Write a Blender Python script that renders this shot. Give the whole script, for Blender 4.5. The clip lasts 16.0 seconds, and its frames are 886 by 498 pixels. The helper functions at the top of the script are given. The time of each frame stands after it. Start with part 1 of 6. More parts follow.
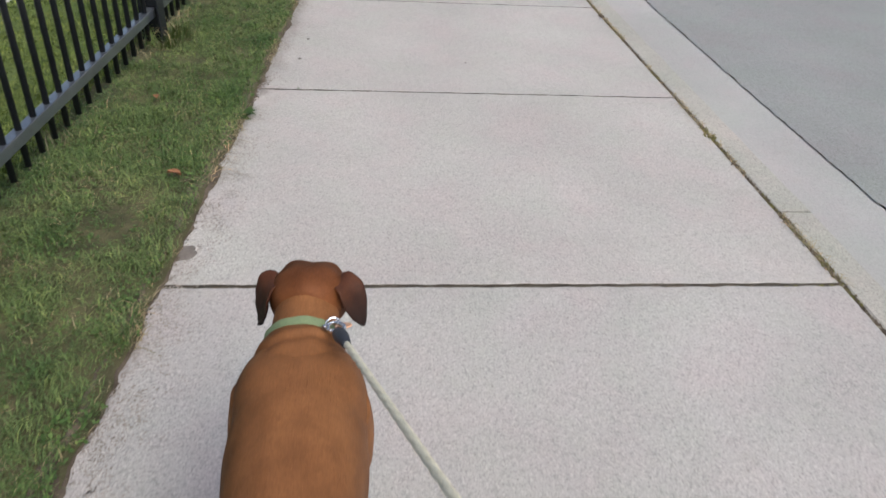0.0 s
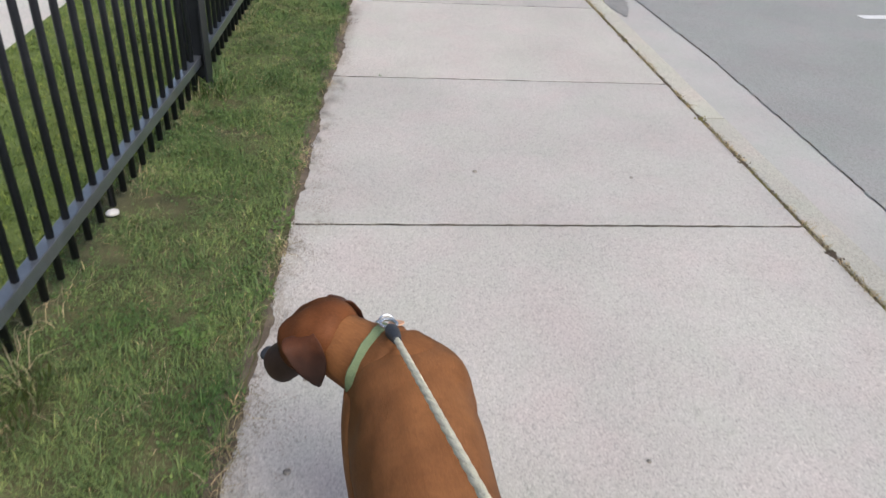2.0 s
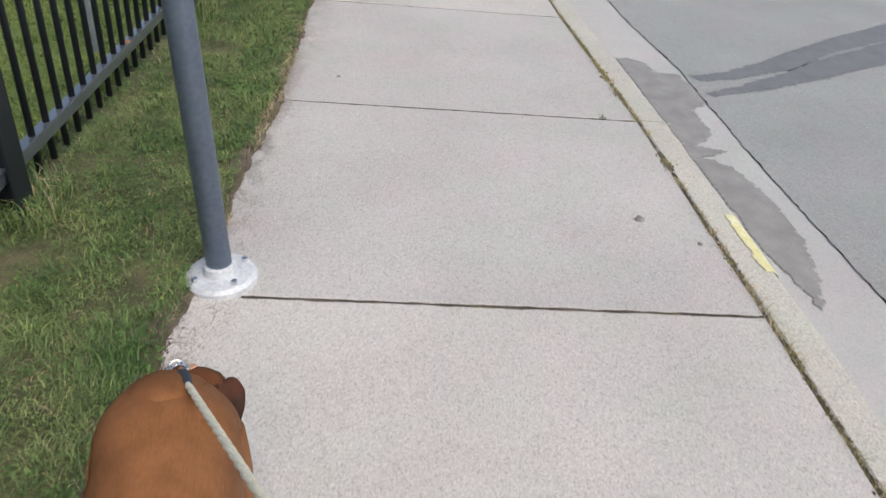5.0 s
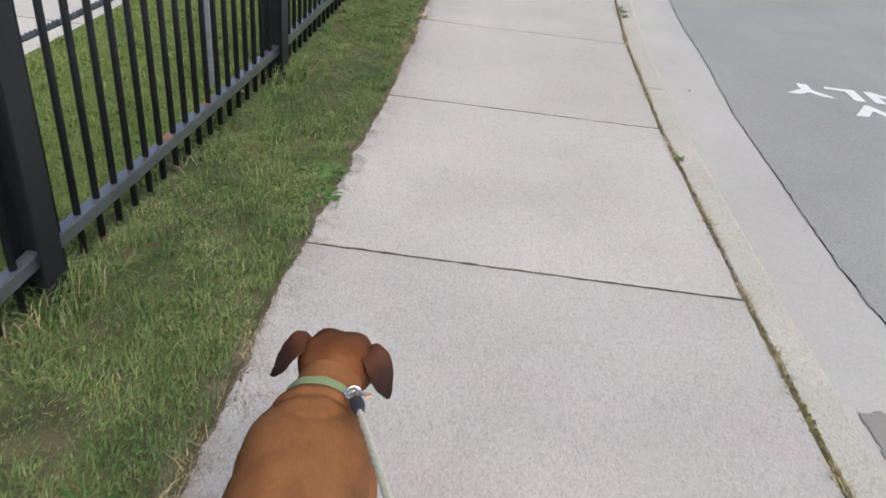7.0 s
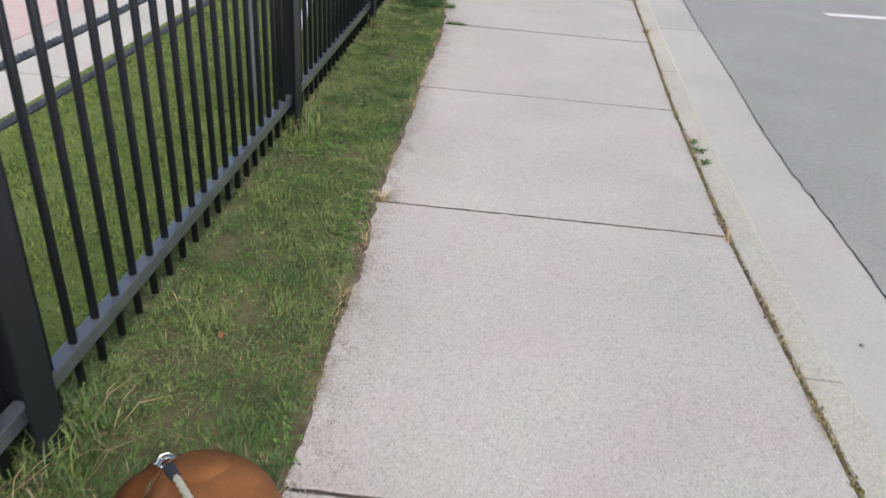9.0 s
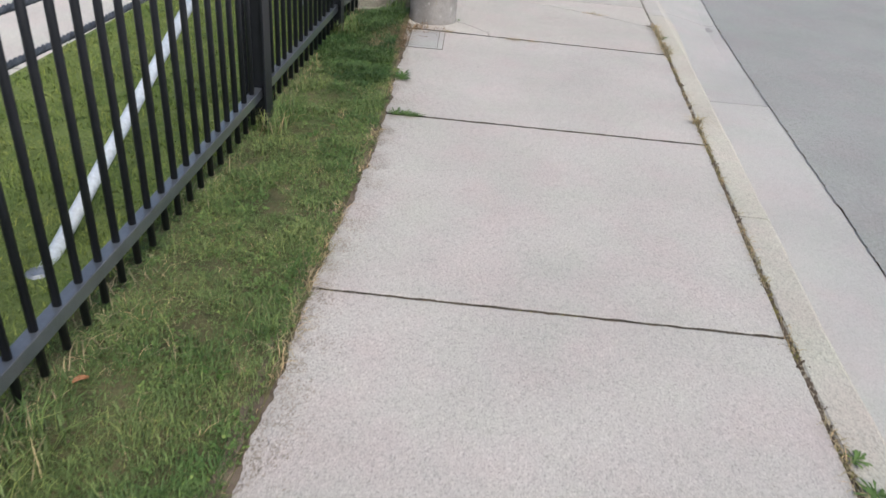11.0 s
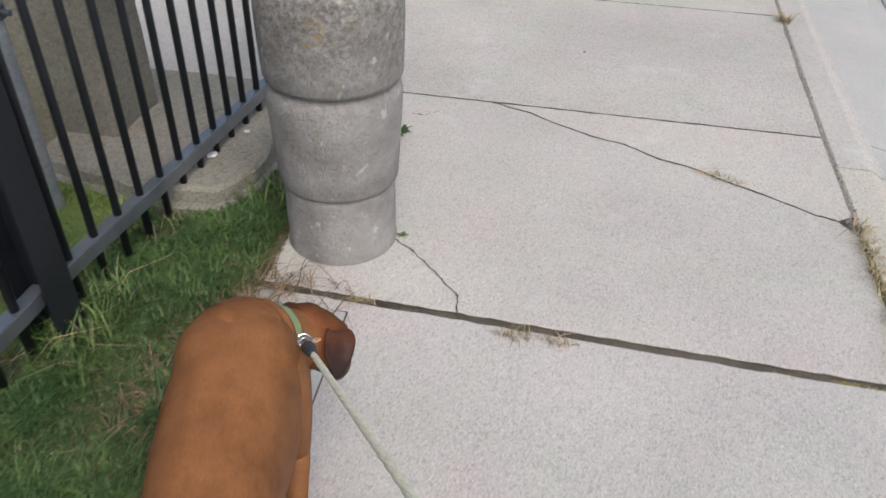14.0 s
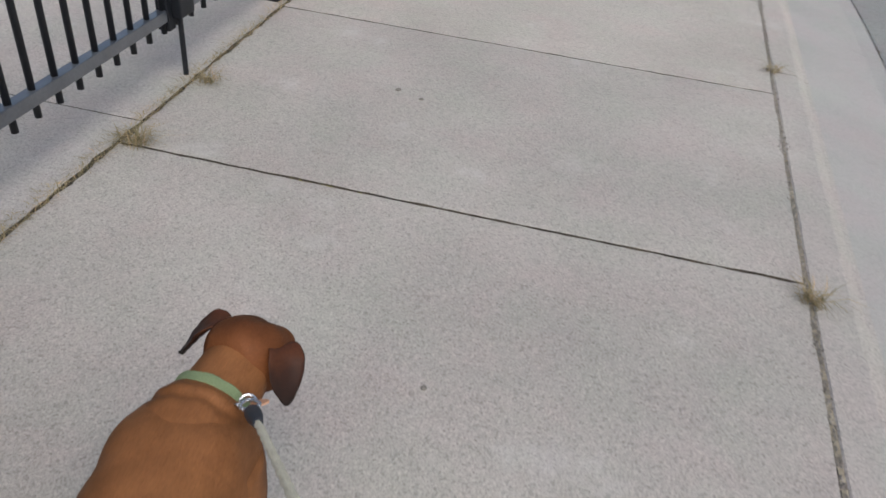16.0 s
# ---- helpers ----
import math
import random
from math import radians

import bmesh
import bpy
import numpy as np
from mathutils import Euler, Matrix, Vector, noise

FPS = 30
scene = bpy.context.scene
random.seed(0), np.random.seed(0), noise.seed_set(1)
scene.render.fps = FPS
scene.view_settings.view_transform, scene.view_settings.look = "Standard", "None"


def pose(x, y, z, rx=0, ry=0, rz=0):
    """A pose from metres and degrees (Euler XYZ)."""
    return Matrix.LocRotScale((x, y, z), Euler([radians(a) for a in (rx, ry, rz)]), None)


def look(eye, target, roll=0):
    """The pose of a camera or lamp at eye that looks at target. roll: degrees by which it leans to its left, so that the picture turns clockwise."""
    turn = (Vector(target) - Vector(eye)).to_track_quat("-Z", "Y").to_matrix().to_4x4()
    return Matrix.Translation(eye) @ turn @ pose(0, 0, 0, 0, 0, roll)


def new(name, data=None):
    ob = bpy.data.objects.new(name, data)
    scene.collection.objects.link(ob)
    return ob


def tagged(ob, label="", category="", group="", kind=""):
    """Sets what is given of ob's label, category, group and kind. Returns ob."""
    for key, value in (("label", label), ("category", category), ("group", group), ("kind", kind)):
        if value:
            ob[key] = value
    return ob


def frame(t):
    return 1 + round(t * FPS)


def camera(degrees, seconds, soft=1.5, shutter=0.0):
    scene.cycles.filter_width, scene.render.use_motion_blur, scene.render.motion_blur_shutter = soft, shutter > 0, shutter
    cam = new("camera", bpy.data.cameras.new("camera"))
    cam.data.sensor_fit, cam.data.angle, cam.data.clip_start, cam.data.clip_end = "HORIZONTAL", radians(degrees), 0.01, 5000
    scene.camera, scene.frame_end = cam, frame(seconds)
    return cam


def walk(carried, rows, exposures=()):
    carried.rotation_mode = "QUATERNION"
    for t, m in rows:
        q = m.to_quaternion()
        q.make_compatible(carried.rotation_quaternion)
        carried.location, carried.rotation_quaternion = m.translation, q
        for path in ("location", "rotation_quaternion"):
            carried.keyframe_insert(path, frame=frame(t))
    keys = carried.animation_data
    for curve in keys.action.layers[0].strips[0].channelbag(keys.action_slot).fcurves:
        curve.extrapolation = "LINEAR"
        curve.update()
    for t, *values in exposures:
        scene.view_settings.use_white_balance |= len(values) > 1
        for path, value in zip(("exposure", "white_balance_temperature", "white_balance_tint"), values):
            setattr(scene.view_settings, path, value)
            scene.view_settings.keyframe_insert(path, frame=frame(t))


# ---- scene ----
cam = camera(61.65, 16.0, shutter=0.15)
PATH = [
    (0, pose(0.13, -1.775, 1.333, 56.03, -3.23, -4.63)),
    (0.5, pose(0.137, -1.126, 1.314, 56.41, -4.08, -4.76)),
    (1, pose(0.078, -0.505, 1.311, 55.32, -3.92, -2.83)),
    (1.5, pose(-0.009, 0.12, 1.325, 56.82, -4.18, -4.52)),
    (2, pose(-0.042, 0.75, 1.338, 57.32, -3.23, -4.84)),
    (2.5, pose(-0.049, 1.349, 1.329, 59.62, -5.04, -10.94)),
    (3, pose(0.037, 1.952, 1.325, 58.86, -4.59, -12.15)),
    (5.5, pose(0.421, 4.87, 1.348, 55.53, -5.15, -1.31)),
    (6, pose(0.475, 5.475, 1.353, 55.41, -6.5, -0.95)),
    (6.5, pose(0.509, 6.08, 1.353, 55.72, -5.48, 4.15)),
    (7, pose(0.472, 6.729, 1.389, 57.96, -5.49, 5.46)),
    (7.5, pose(0.421, 7.34, 1.37, 58.38, -4.9, 8.62)),
    (8, pose(0.423, 7.968, 1.365, 59.57, -4.46, 7.5)),
    (8.5, pose(0.391, 8.577, 1.372, 59.97, -3.18, 7.79)),
    (9, pose(0.345, 9.205, 1.396, 59.56, -4.15, 4.73)),
    (9.5, pose(0.326, 9.804, 1.377, 59.08, -3.6, 5.33)),
    (10, pose(0.335, 10.396, 1.358, 59.09, -4.84, 3.09)),
    (12.5, pose(0.522, 13.254, 1.337, 57.9, -2.9, 6.88)),
    (13, pose(0.53, 13.853, 1.347, 56.66, -1.63, 5.94)),
    (13.5, pose(0.598, 14.486, 1.378, 53.23, -1.7, 8.48)),
    (14, pose(0.64, 15.105, 1.39, 52.72, -1.82, 10.19)),
    (14.5, pose(0.769, 15.688, 1.37, 53.29, -2.38, 8.9)),
    (15, pose(0.857, 16.262, 1.359, 53.74, -4.91, 6.47)),
    (15.5, pose(0.947, 16.804, 1.372, 53.57, -6.81, 5.45)),
    (16, pose(0.936, 17.36, 1.369, 53.01, -5.64, 12.52)),
]
EXPOSURE = 0.17
walk(cam, PATH, [(0.0, EXPOSURE - 0.17), (1.0, EXPOSURE - 0.17), (2.0, EXPOSURE - 0.02), (12.5, EXPOSURE - 0.02), (14.5, EXPOSURE - 0.04), (15.0, EXPOSURE - 0.15), (15.5, EXPOSURE - 0.35), (16.0, EXPOSURE - 0.5)])

# ---- light: bright overcast sky, soft high sun ----
world = bpy.data.worlds.new("overcast_sky")
scene.world = world
world.use_nodes = True
wn = world.node_tree.nodes
sky = wn.new("ShaderNodeTexSky")
sky.sky_type, sky.sun_disc = "NISHITA", False
sky.sun_elevation, sky.sun_rotation = radians(55), radians(150)
sky.air_density, sky.dust_density, sky.ozone_density = 1.0, 4.0, 0.6
wn["Background"].inputs[1].default_value = 0.15
world.node_tree.links.new(sky.outputs[0], wn["Background"].inputs[0])
sun = new("sun", bpy.data.lights.new("sun", "SUN"))
sun.data.energy, sun.data.angle, sun.data.color = 1.5, radians(40), (1.0, 0.98, 0.95)
sun.matrix_world = look((6, -4, 12), (0, 4, 0))


# ---- materials ----
def shader(name, rough=0.85, metal=0.0, spec=0.4):
    m = bpy.data.materials.new(name)
    m.use_nodes = True
    b = m.node_tree.nodes["Principled BSDF"]
    b.inputs["Roughness"].default_value, b.inputs["Metallic"].default_value = rough, metal
    b.inputs["Specular IOR Level"].default_value = spec
    return m, m.node_tree.nodes, m.node_tree.links, b


def coords(n):
    return n.new("ShaderNodeTexCoord").outputs["Object"]


def noise_tex(n, l, co, scale, detail=4.0, rough=0.55):
    t = n.new("ShaderNodeTexNoise")
    t.inputs["Scale"].default_value, t.inputs["Detail"].default_value, t.inputs["Roughness"].default_value = scale, detail, rough
    l.new(co, t.inputs["Vector"])
    return t.outputs["Fac"]


def ramp(n, l, fac, stops):
    r = n.new("ShaderNodeValToRGB")
    e = r.color_ramp.elements
    while len(e) < len(stops):
        e.new(0.5)
    for k, (p, c) in enumerate(stops):
        e[k].position, e[k].color = p, (*c, 1)
    l.new(fac, r.inputs[0])
    return r.outputs["Color"]


def mix(n, l, kind, fac, a, b):
    x = n.new("ShaderNodeMix")
    x.data_type, x.blend_type = "RGBA", kind
    for sock, v in ((x.inputs[0], fac), (x.inputs[6], a), (x.inputs[7], b)):
        if hasattr(v, "links"):
            l.new(v, sock)
        elif isinstance(v, tuple):
            sock.default_value = (*v, 1)
        else:
            sock.default_value = v
    return x.outputs[2]


def bumped(n, l, b, height, strength, distance):
    k = n.new("ShaderNodeBump")
    k.inputs["Strength"].default_value, k.inputs["Distance"].default_value = strength, distance
    l.new(height, k.inputs["Height"])
    l.new(k.outputs[0], b.inputs["Normal"])


def grey(v, warm=0.0):
    return (v * (1 + 0.3 * warm), v, v * (1 - 1.9 * warm))


def concrete(name, light, dark, stone=0.35, warm=0.03, cell=130, stain=(0.30, 0.27, 0.23), salt=0.0, grain=0.6, hue=(1.012, 0.995, 1.006)):
    """Worn concrete with fine exposed stones, broad stains and pitting."""
    m, n, l, b = shader(name, 0.9, 0, 0.25)
    co = coords(n)
    broad = ramp(n, l, noise_tex(n, l, co, 1.3, 6), [(0.3, grey(dark, warm)), (0.7, grey(light, warm))])
    v = n.new("ShaderNodeTexVoronoi")
    v.inputs["Scale"].default_value = cell
    l.new(co, v.inputs["Vector"])
    bw = n.new("ShaderNodeRGBToBW")
    l.new(v.outputs["Color"], bw.inputs[0])
    stones = ramp(n, l, bw.outputs[0], [(0.13, (0.46, 0.45, 0.44)), (0.30, (0.86, 0.85, 0.84)), (0.66, (1.0, 1.0, 1.0)), (0.90, (1.28, 1.27, 1.26))])
    c = mix(n, l, "MULTIPLY", stone, broad, stones)
    grit = ramp(n, l, noise_tex(n, l, co, cell * 1.2, 3, 0.8), [(0.30, (0.50, 0.49, 0.48)), (0.50, (1, 1, 1)), (0.70, (1.24, 1.24, 1.24))])
    c = mix(n, l, "MULTIPLY", grain, c, grit)
    tint = ramp(n, l, noise_tex(n, l, co, 3.1, 4, 0.6), [(0.32, (1.035, 0.985, 1.0)), (0.5, (1.0, 1.0, 1.0)), (0.68, (0.975, 1.012, 0.985))])
    c = mix(n, l, "MULTIPLY", 1.0, c, tint)
    c = mix(n, l, "MULTIPLY", 1.0, c, hue)
    pits = ramp(n, l, noise_tex(n, l, co, 60, 2), [(0.66, (0, 0, 0)), (0.74, (1, 1, 1))])
    c = mix(n, l, "MIX", mix(n, l, "MULTIPLY", 1.0, pits, (0.2, 0.2, 0.2)), c, stain)
    spot = ramp(n, l, noise_tex(n, l, co, 5.5, 5, 0.65), [(0.62, (0, 0, 0)), (0.82, (1, 1, 1))])
    c = mix(n, l, "MIX", mix(n, l, "MULTIPLY", 1.0, spot, (0.3, 0.3, 0.3)), c, stain)
    if salt:
        bloom = ramp(n, l, noise_tex(n, l, co, 2.4, 6, 0.7), [(0.58, (0, 0, 0)), (0.75, (1, 1, 1))])
        c = mix(n, l, "MIX", mix(n, l, "MULTIPLY", 1.0, bloom, (salt, salt, salt)), c, (0.72, 0.72, 0.70))
    info = n.new("ShaderNodeObjectInfo")
    tone = ramp(n, l, info.outputs["Random"], [(0.0, (0.93, 0.93, 0.94)), (1.0, (1.05, 1.04, 1.03))])
    c = mix(n, l, "MULTIPLY", 1.0, c, tone)
    l.new(c, b.inputs["Base Color"])
    bumped(n, l, b, mix(n, l, "ADD", 0.5, grit, stones), 0.5, 0.004)
    return m


def plain(name, c1, c2, rough=0.6, metal=0.0, scale=12, fine=150, bump=0.2, depth=0.002, spec=0.4, island=False, grain=0.8):
    """Two-tone paint, soil, fabric or skin: broad and fine variation, small relief."""
    m, n, l, b = shader(name, rough, metal, spec)
    co = coords(n)
    c = ramp(n, l, noise_tex(n, l, co, scale, 5), [(0.3, c1), (0.7, c2)])
    g = ramp(n, l, noise_tex(n, l, co, fine, 3, 0.65), [(0.25, (0.75, 0.75, 0.75)), (0.75, (1.2, 1.2, 1.2))])
    c = mix(n, l, "MULTIPLY", grain, c, g)
    if island:
        geo = n.new("ShaderNodeNewGeometry")
        t = ramp(n, l, geo.outputs["Random Per Island"], [(0.0, (0.55, 0.6, 0.5)), (0.6, (1.0, 1.0, 1.0)), (0.88, (1.3, 1.25, 1.1)), (1.0, (1.9, 1.55, 1.45))])
        c = mix(n, l, "MULTIPLY", 1.0, c, t)
    l.new(c, b.inputs["Base Color"])
    bumped(n, l, b, g, bump, depth)
    return m


CONCRETE = concrete("sidewalk_concrete", 0.56, 0.468, 0.42, 0.036, 175, grain=0.78)
TOOLED = concrete("tooled_slab_border", 0.55, 0.465, 0.38, 0.036, 175, grain=0.7)
GRIT = concrete("packed_grit", 0.40, 0.28, 0.9, 0.06, 160, (0.12, 0.10, 0.07))
CURB_CONCRETE = concrete("kerb_concrete", 0.555, 0.455, 0.42, 0.05, 150, grain=0.8, hue=(1.004, 0.999, 0.968))
GUTTER_CONCRETE = concrete("gutter_concrete", 0.485, 0.415, 0.20, 0.02, 170, grain=0.45, hue=(0.988, 1.0, 1.006))
OLD_CONCRETE = concrete("weathered_concrete", 0.28, 0.19, 0.45, 0.085, 110, (0.12, 0.10, 0.07))
DRIVE_CONCRETE = concrete("drive_concrete", 0.545, 0.455, 0.40, 0.042, 165, salt=0.40, grain=0.72)
AGGREGATE = concrete("exposed_aggregate", 0.555, 0.45, 0.46, 0.05, 150, (0.25, 0.22, 0.18), salt=0.45, grain=0.75)
PATH_CONCRETE = concrete("path_concrete", 0.60, 0.52, 0.2, 0.04, 130)
ASPHALT = concrete("faded_asphalt", 0.385, 0.335, 0.40, 0.008, 150, (0.16, 0.16, 0.165), grain=0.6, hue=(0.965, 1.0, 0.975))
WET = plain("damp_stain", (0.225, 0.215, 0.20), (0.31, 0.30, 0.28), 0.5, scale=9, fine=200)
WET_ROAD = plain("damp_asphalt", (0.15, 0.15, 0.152), (0.195, 0.195, 0.197), 0.5, scale=9, fine=200)
WET_SLAB = plain("earth_stain", (0.16, 0.14, 0.12), (0.26, 0.23, 0.20), 0.7, scale=30, fine=200)
EARTH_FILM = plain("trodden_dirt", (0.33, 0.295, 0.26), (0.45, 0.41, 0.37), 0.95, scale=9, fine=150)
DIRT = plain("dark_soil", (0.075, 0.058, 0.042), (0.20, 0.16, 0.12), 0.95, scale=14, fine=180, bump=0.8, depth=0.01)
JOINT_SOIL = plain("joint_grime", (0.046, 0.041, 0.033), (0.13, 0.115, 0.09), 0.95, scale=9, fine=150, bump=0.6, depth=0.006)
TURF = plain("turf_soil", (0.050, 0.056, 0.024), (0.15, 0.135, 0.068), 0.95, scale=7, fine=120, bump=0.8, depth=0.012)
BLADE = plain("grass_blade", (0.068, 0.142, 0.040), (0.205, 0.268, 0.100), 0.55, scale=3.4, fine=30, bump=0.0, island=True, spec=0.3)
BLADE_FAR = plain("lawn_blade", (0.138, 0.212, 0.041), (0.245, 0.300, 0.082), 0.55, scale=3.0, fine=30, bump=0.0, island=True, spec=0.3)
LUSH = plain("lush_blade", (0.036, 0.088, 0.026), (0.092, 0.155, 0.050), 0.5, scale=5, fine=30, bump=0.0, island=True, spec=0.3)
LAWN_SOIL = plain("lawn_thatch", (0.10, 0.16, 0.036), (0.19, 0.24, 0.08), 0.95, scale=8, fine=120, bump=0.8, depth=0.012)
STRAW = plain("dry_straw", (0.29, 0.235, 0.135), (0.45, 0.385, 0.25), 0.8, scale=6, fine=60, bump=0.0, island=True)
CLOVER = plain("clover_leaf", (0.066, 0.135, 0.034), (0.145, 0.225, 0.07), 0.6, scale=6, fine=60, bump=0.0, island=True, spec=0.3)
LEAF = plain("weed_leaf", (0.05, 0.13, 0.02), (0.10, 0.22, 0.04), 0.5, scale=8, fine=60, bump=0.1, island=True)
KERB_EARTH = plain("kerb_earth", (0.20, 0.175, 0.12), (0.46, 0.42, 0.33), 0.95, scale=16, fine=170, bump=0.8, depth=0.006)
LITTER = plain("brown_litter", (0.15, 0.105, 0.065), (0.29, 0.215, 0.14), 0.85, scale=6, fine=60, bump=0.0, island=True)
MOSS = plain("moss", (0.14, 0.14, 0.045), (0.28, 0.25, 0.10), 0.95, scale=25, fine=220, bump=0.8, depth=0.006)
# Paler than FENCE_PAINT: sky shine on rail tops is put into the colour.
SKYLIT_RAIL = plain("skylit_rail_paint", (0.060, 0.070, 0.085), (0.10, 0.114, 0.134), 0.30, scale=11, fine=120, bump=0.1, spec=1.0)
SKYLIT_RAIL.node_tree.nodes["Principled BSDF"].inputs["Coat Weight"].default_value = 1.0
SKYLIT_RAIL.node_tree.nodes["Principled BSDF"].inputs["Coat Roughness"].default_value = 0.22
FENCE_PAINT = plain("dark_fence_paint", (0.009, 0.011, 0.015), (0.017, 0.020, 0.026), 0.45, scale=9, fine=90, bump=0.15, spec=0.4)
RUST = plain("rust", (0.22, 0.09, 0.04), (0.38, 0.19, 0.10), 0.9, scale=60, fine=200, bump=0.5)
GALV = plain("galvanised_steel", (0.28, 0.31, 0.35), (0.40, 0.43, 0.47), 0.5, metal=0.55, scale=14, fine=80, bump=0.1)
PALE_METAL = plain("weathered_zinc", (0.50, 0.52, 0.55), (0.62, 0.64, 0.66), 0.6, metal=0.1, scale=14, fine=90, bump=0.1)
POLE_PAINT = plain("grey_blue_pole", (0.17, 0.215, 0.285), (0.215, 0.265, 0.34), 0.5, metal=0.35, scale=10, fine=70, bump=0.1)
BLUE_PAINT = plain("pale_blue_paint", (0.155, 0.315, 0.50), (0.18, 0.35, 0.545), 0.4, scale=4, fine=60, bump=0.03, grain=0.15)
ROPE_MAT = plain("dark_steel_rope", (0.06, 0.07, 0.085), (0.16, 0.18, 0.21), 0.6, metal=0.4, scale=20, fine=120, bump=0.4)
WHITE_PAINT = plain("road_paint", (0.66, 0.67, 0.67), (0.82, 0.83, 0.82), 0.7, scale=16, fine=160, bump=0.3)
YELLOW_PAINT = plain("kerb_yellow_paint", (0.66, 0.61, 0.27), (0.74, 0.71, 0.46), 0.75, scale=16, fine=120, bump=0.4)
PINK_PAINT = plain("pink_paint", (0.58, 0.44, 0.42), (0.62, 0.51, 0.48), 0.85, scale=8, fine=120)
BIN_YELLOW = plain("yellow_plastic", (0.74, 0.55, 0.01), (0.80, 0.62, 0.02), 0.4, scale=3, fine=40, bump=0.05)
LABEL_WHITE = plain("label_paper", (0.66, 0.74, 0.80), (0.72, 0.80, 0.86), 0.6, scale=3, fine=60, bump=0.02)
PRINT_ORANGE = plain("print_orange", (0.62, 0.16, 0.06), (0.70, 0.22, 0.09), 0.6, bump=0.0)
PRINT_GREY = plain("print_grey", (0.30, 0.34, 0.38), (0.36, 0.40, 0.44), 0.6, bump=0.0)
PIPE_WHITE = plain("white_pipe", (0.60, 0.68, 0.76), (0.70, 0.77, 0.84), 0.45, scale=6, fine=70, bump=0.05)
STONE = plain("pebble", (0.16, 0.15, 0.13), (0.30, 0.28, 0.25), 0.8, scale=30, fine=200)
def coat(name, c1, c2, strands=False):
    """Short hair: streaks that run along the body over broad tone changes."""
    m, n, l, b = shader(name, 0.6, 0, 0.18)
    co = coords(n)
    broad = ramp(n, l, noise_tex(n, l, co, 6, 4), [(0.3, c1), (0.7, c2)])
    mp = n.new("ShaderNodeMapping")
    mp.inputs["Scale"].default_value = (420, 70, 260)
    l.new(co, mp.inputs[0])
    hair = ramp(n, l, noise_tex(n, l, mp.outputs[0], 1.0, 3, 0.7), [(0.3, (0.84, 0.83, 0.82)), (0.55, (1, 1, 1)), (0.75, (1.15, 1.14, 1.13))])
    patch = ramp(n, l, noise_tex(n, l, co, 22, 4, 0.6), [(0.35, (0.86, 0.85, 0.84)), (0.65, (1.08, 1.08, 1.08))])
    c = mix(n, l, "MULTIPLY", 0.75, mix(n, l, "MULTIPLY", 1.0, broad, patch), hair)
    if strands:
        geo = n.new("ShaderNodeNewGeometry")
        t = ramp(n, l, geo.outputs["Random Per Island"], [(0.0, (0.90, 0.89, 0.88)), (0.5, (1.0, 1.0, 1.0)), (1.0, (1.12, 1.12, 1.12))])
        c = mix(n, l, "MULTIPLY", 1.0, c, t)
    l.new(c, b.inputs["Base Color"])
    bumped(n, l, b, hair, 0.25, 0.0015)
    return m


COAT = coat("russet_coat", (0.192, 0.079, 0.030), (0.285, 0.124, 0.048))
HAIR = coat("russet_hair", (0.202, 0.084, 0.032), (0.30, 0.131, 0.051), True)
HAIR_HEAD = coat("brown_head_hair", (0.130, 0.045, 0.016), (0.225, 0.083, 0.030), True)
COAT_HEAD = coat("brown_head_coat", (0.122, 0.042, 0.015), (0.21, 0.077, 0.028))


def ear_coat():
    """Velvety ear: russet at the root, near black towards the tip."""
    m, n, l, b = shader("ear_coat", 0.6, 0, 0.3)
    co = coords(n)
    sep = n.new("ShaderNodeSeparateXYZ")
    l.new(co, sep.inputs[0])
    tip = n.new("ShaderNodeMapRange")
    tip.inputs["From Min"].default_value, tip.inputs["From Max"].default_value = 0.0, -0.095
    l.new(sep.outputs["Z"], tip.inputs["Value"])
    wave = n.new("ShaderNodeMath")
    wave.operation = "ADD"
    sway = n.new("ShaderNodeMath")
    sway.operation = "MULTIPLY_ADD"
    l.new(noise_tex(n, l, co, 30, 4), sway.inputs[0])
    sway.inputs[1].default_value, sway.inputs[2].default_value = 0.6, -0.3
    l.new(tip.outputs[0], wave.inputs[0])
    l.new(sway.outputs[0], wave.inputs[1])
    c = ramp(n, l, wave.outputs[0], [(0.05, (0.085, 0.028, 0.011)), (0.35, (0.036, 0.013, 0.007)), (0.85, (0.014, 0.007, 0.005))])
    g = ramp(n, l, noise_tex(n, l, co, 240, 3, 0.65), [(0.3, (0.82, 0.82, 0.82)), (0.7, (1.15, 1.15, 1.15))])
    l.new(mix(n, l, "MULTIPLY", 1.0, c, g), b.inputs["Base Color"])
    return m


EAR_COAT = ear_coat()
EYE = plain("dark_eye", (0.012, 0.007, 0.005), (0.02, 0.012, 0.008), 0.08, scale=60, bump=0.0, spec=0.8)
MUZZLE_COAT = plain("black_muzzle_coat", (0.03, 0.018, 0.014), (0.07, 0.035, 0.022), 0.6, scale=9, fine=200, bump=0.3)
PAW_WHITE = plain("white_fur", (0.55, 0.53, 0.52), (0.72, 0.70, 0.68), 0.8, scale=20, fine=220, bump=0.4)
COLLAR = plain("green_webbing", (0.17, 0.23, 0.12), (0.23, 0.30, 0.16), 0.8, scale=30, fine=420, bump=0.5)
LEASH_ROPE = plain("cream_rope", (0.64, 0.61, 0.46), (0.74, 0.71, 0.56), 0.85, scale=60, fine=420, bump=0.7)
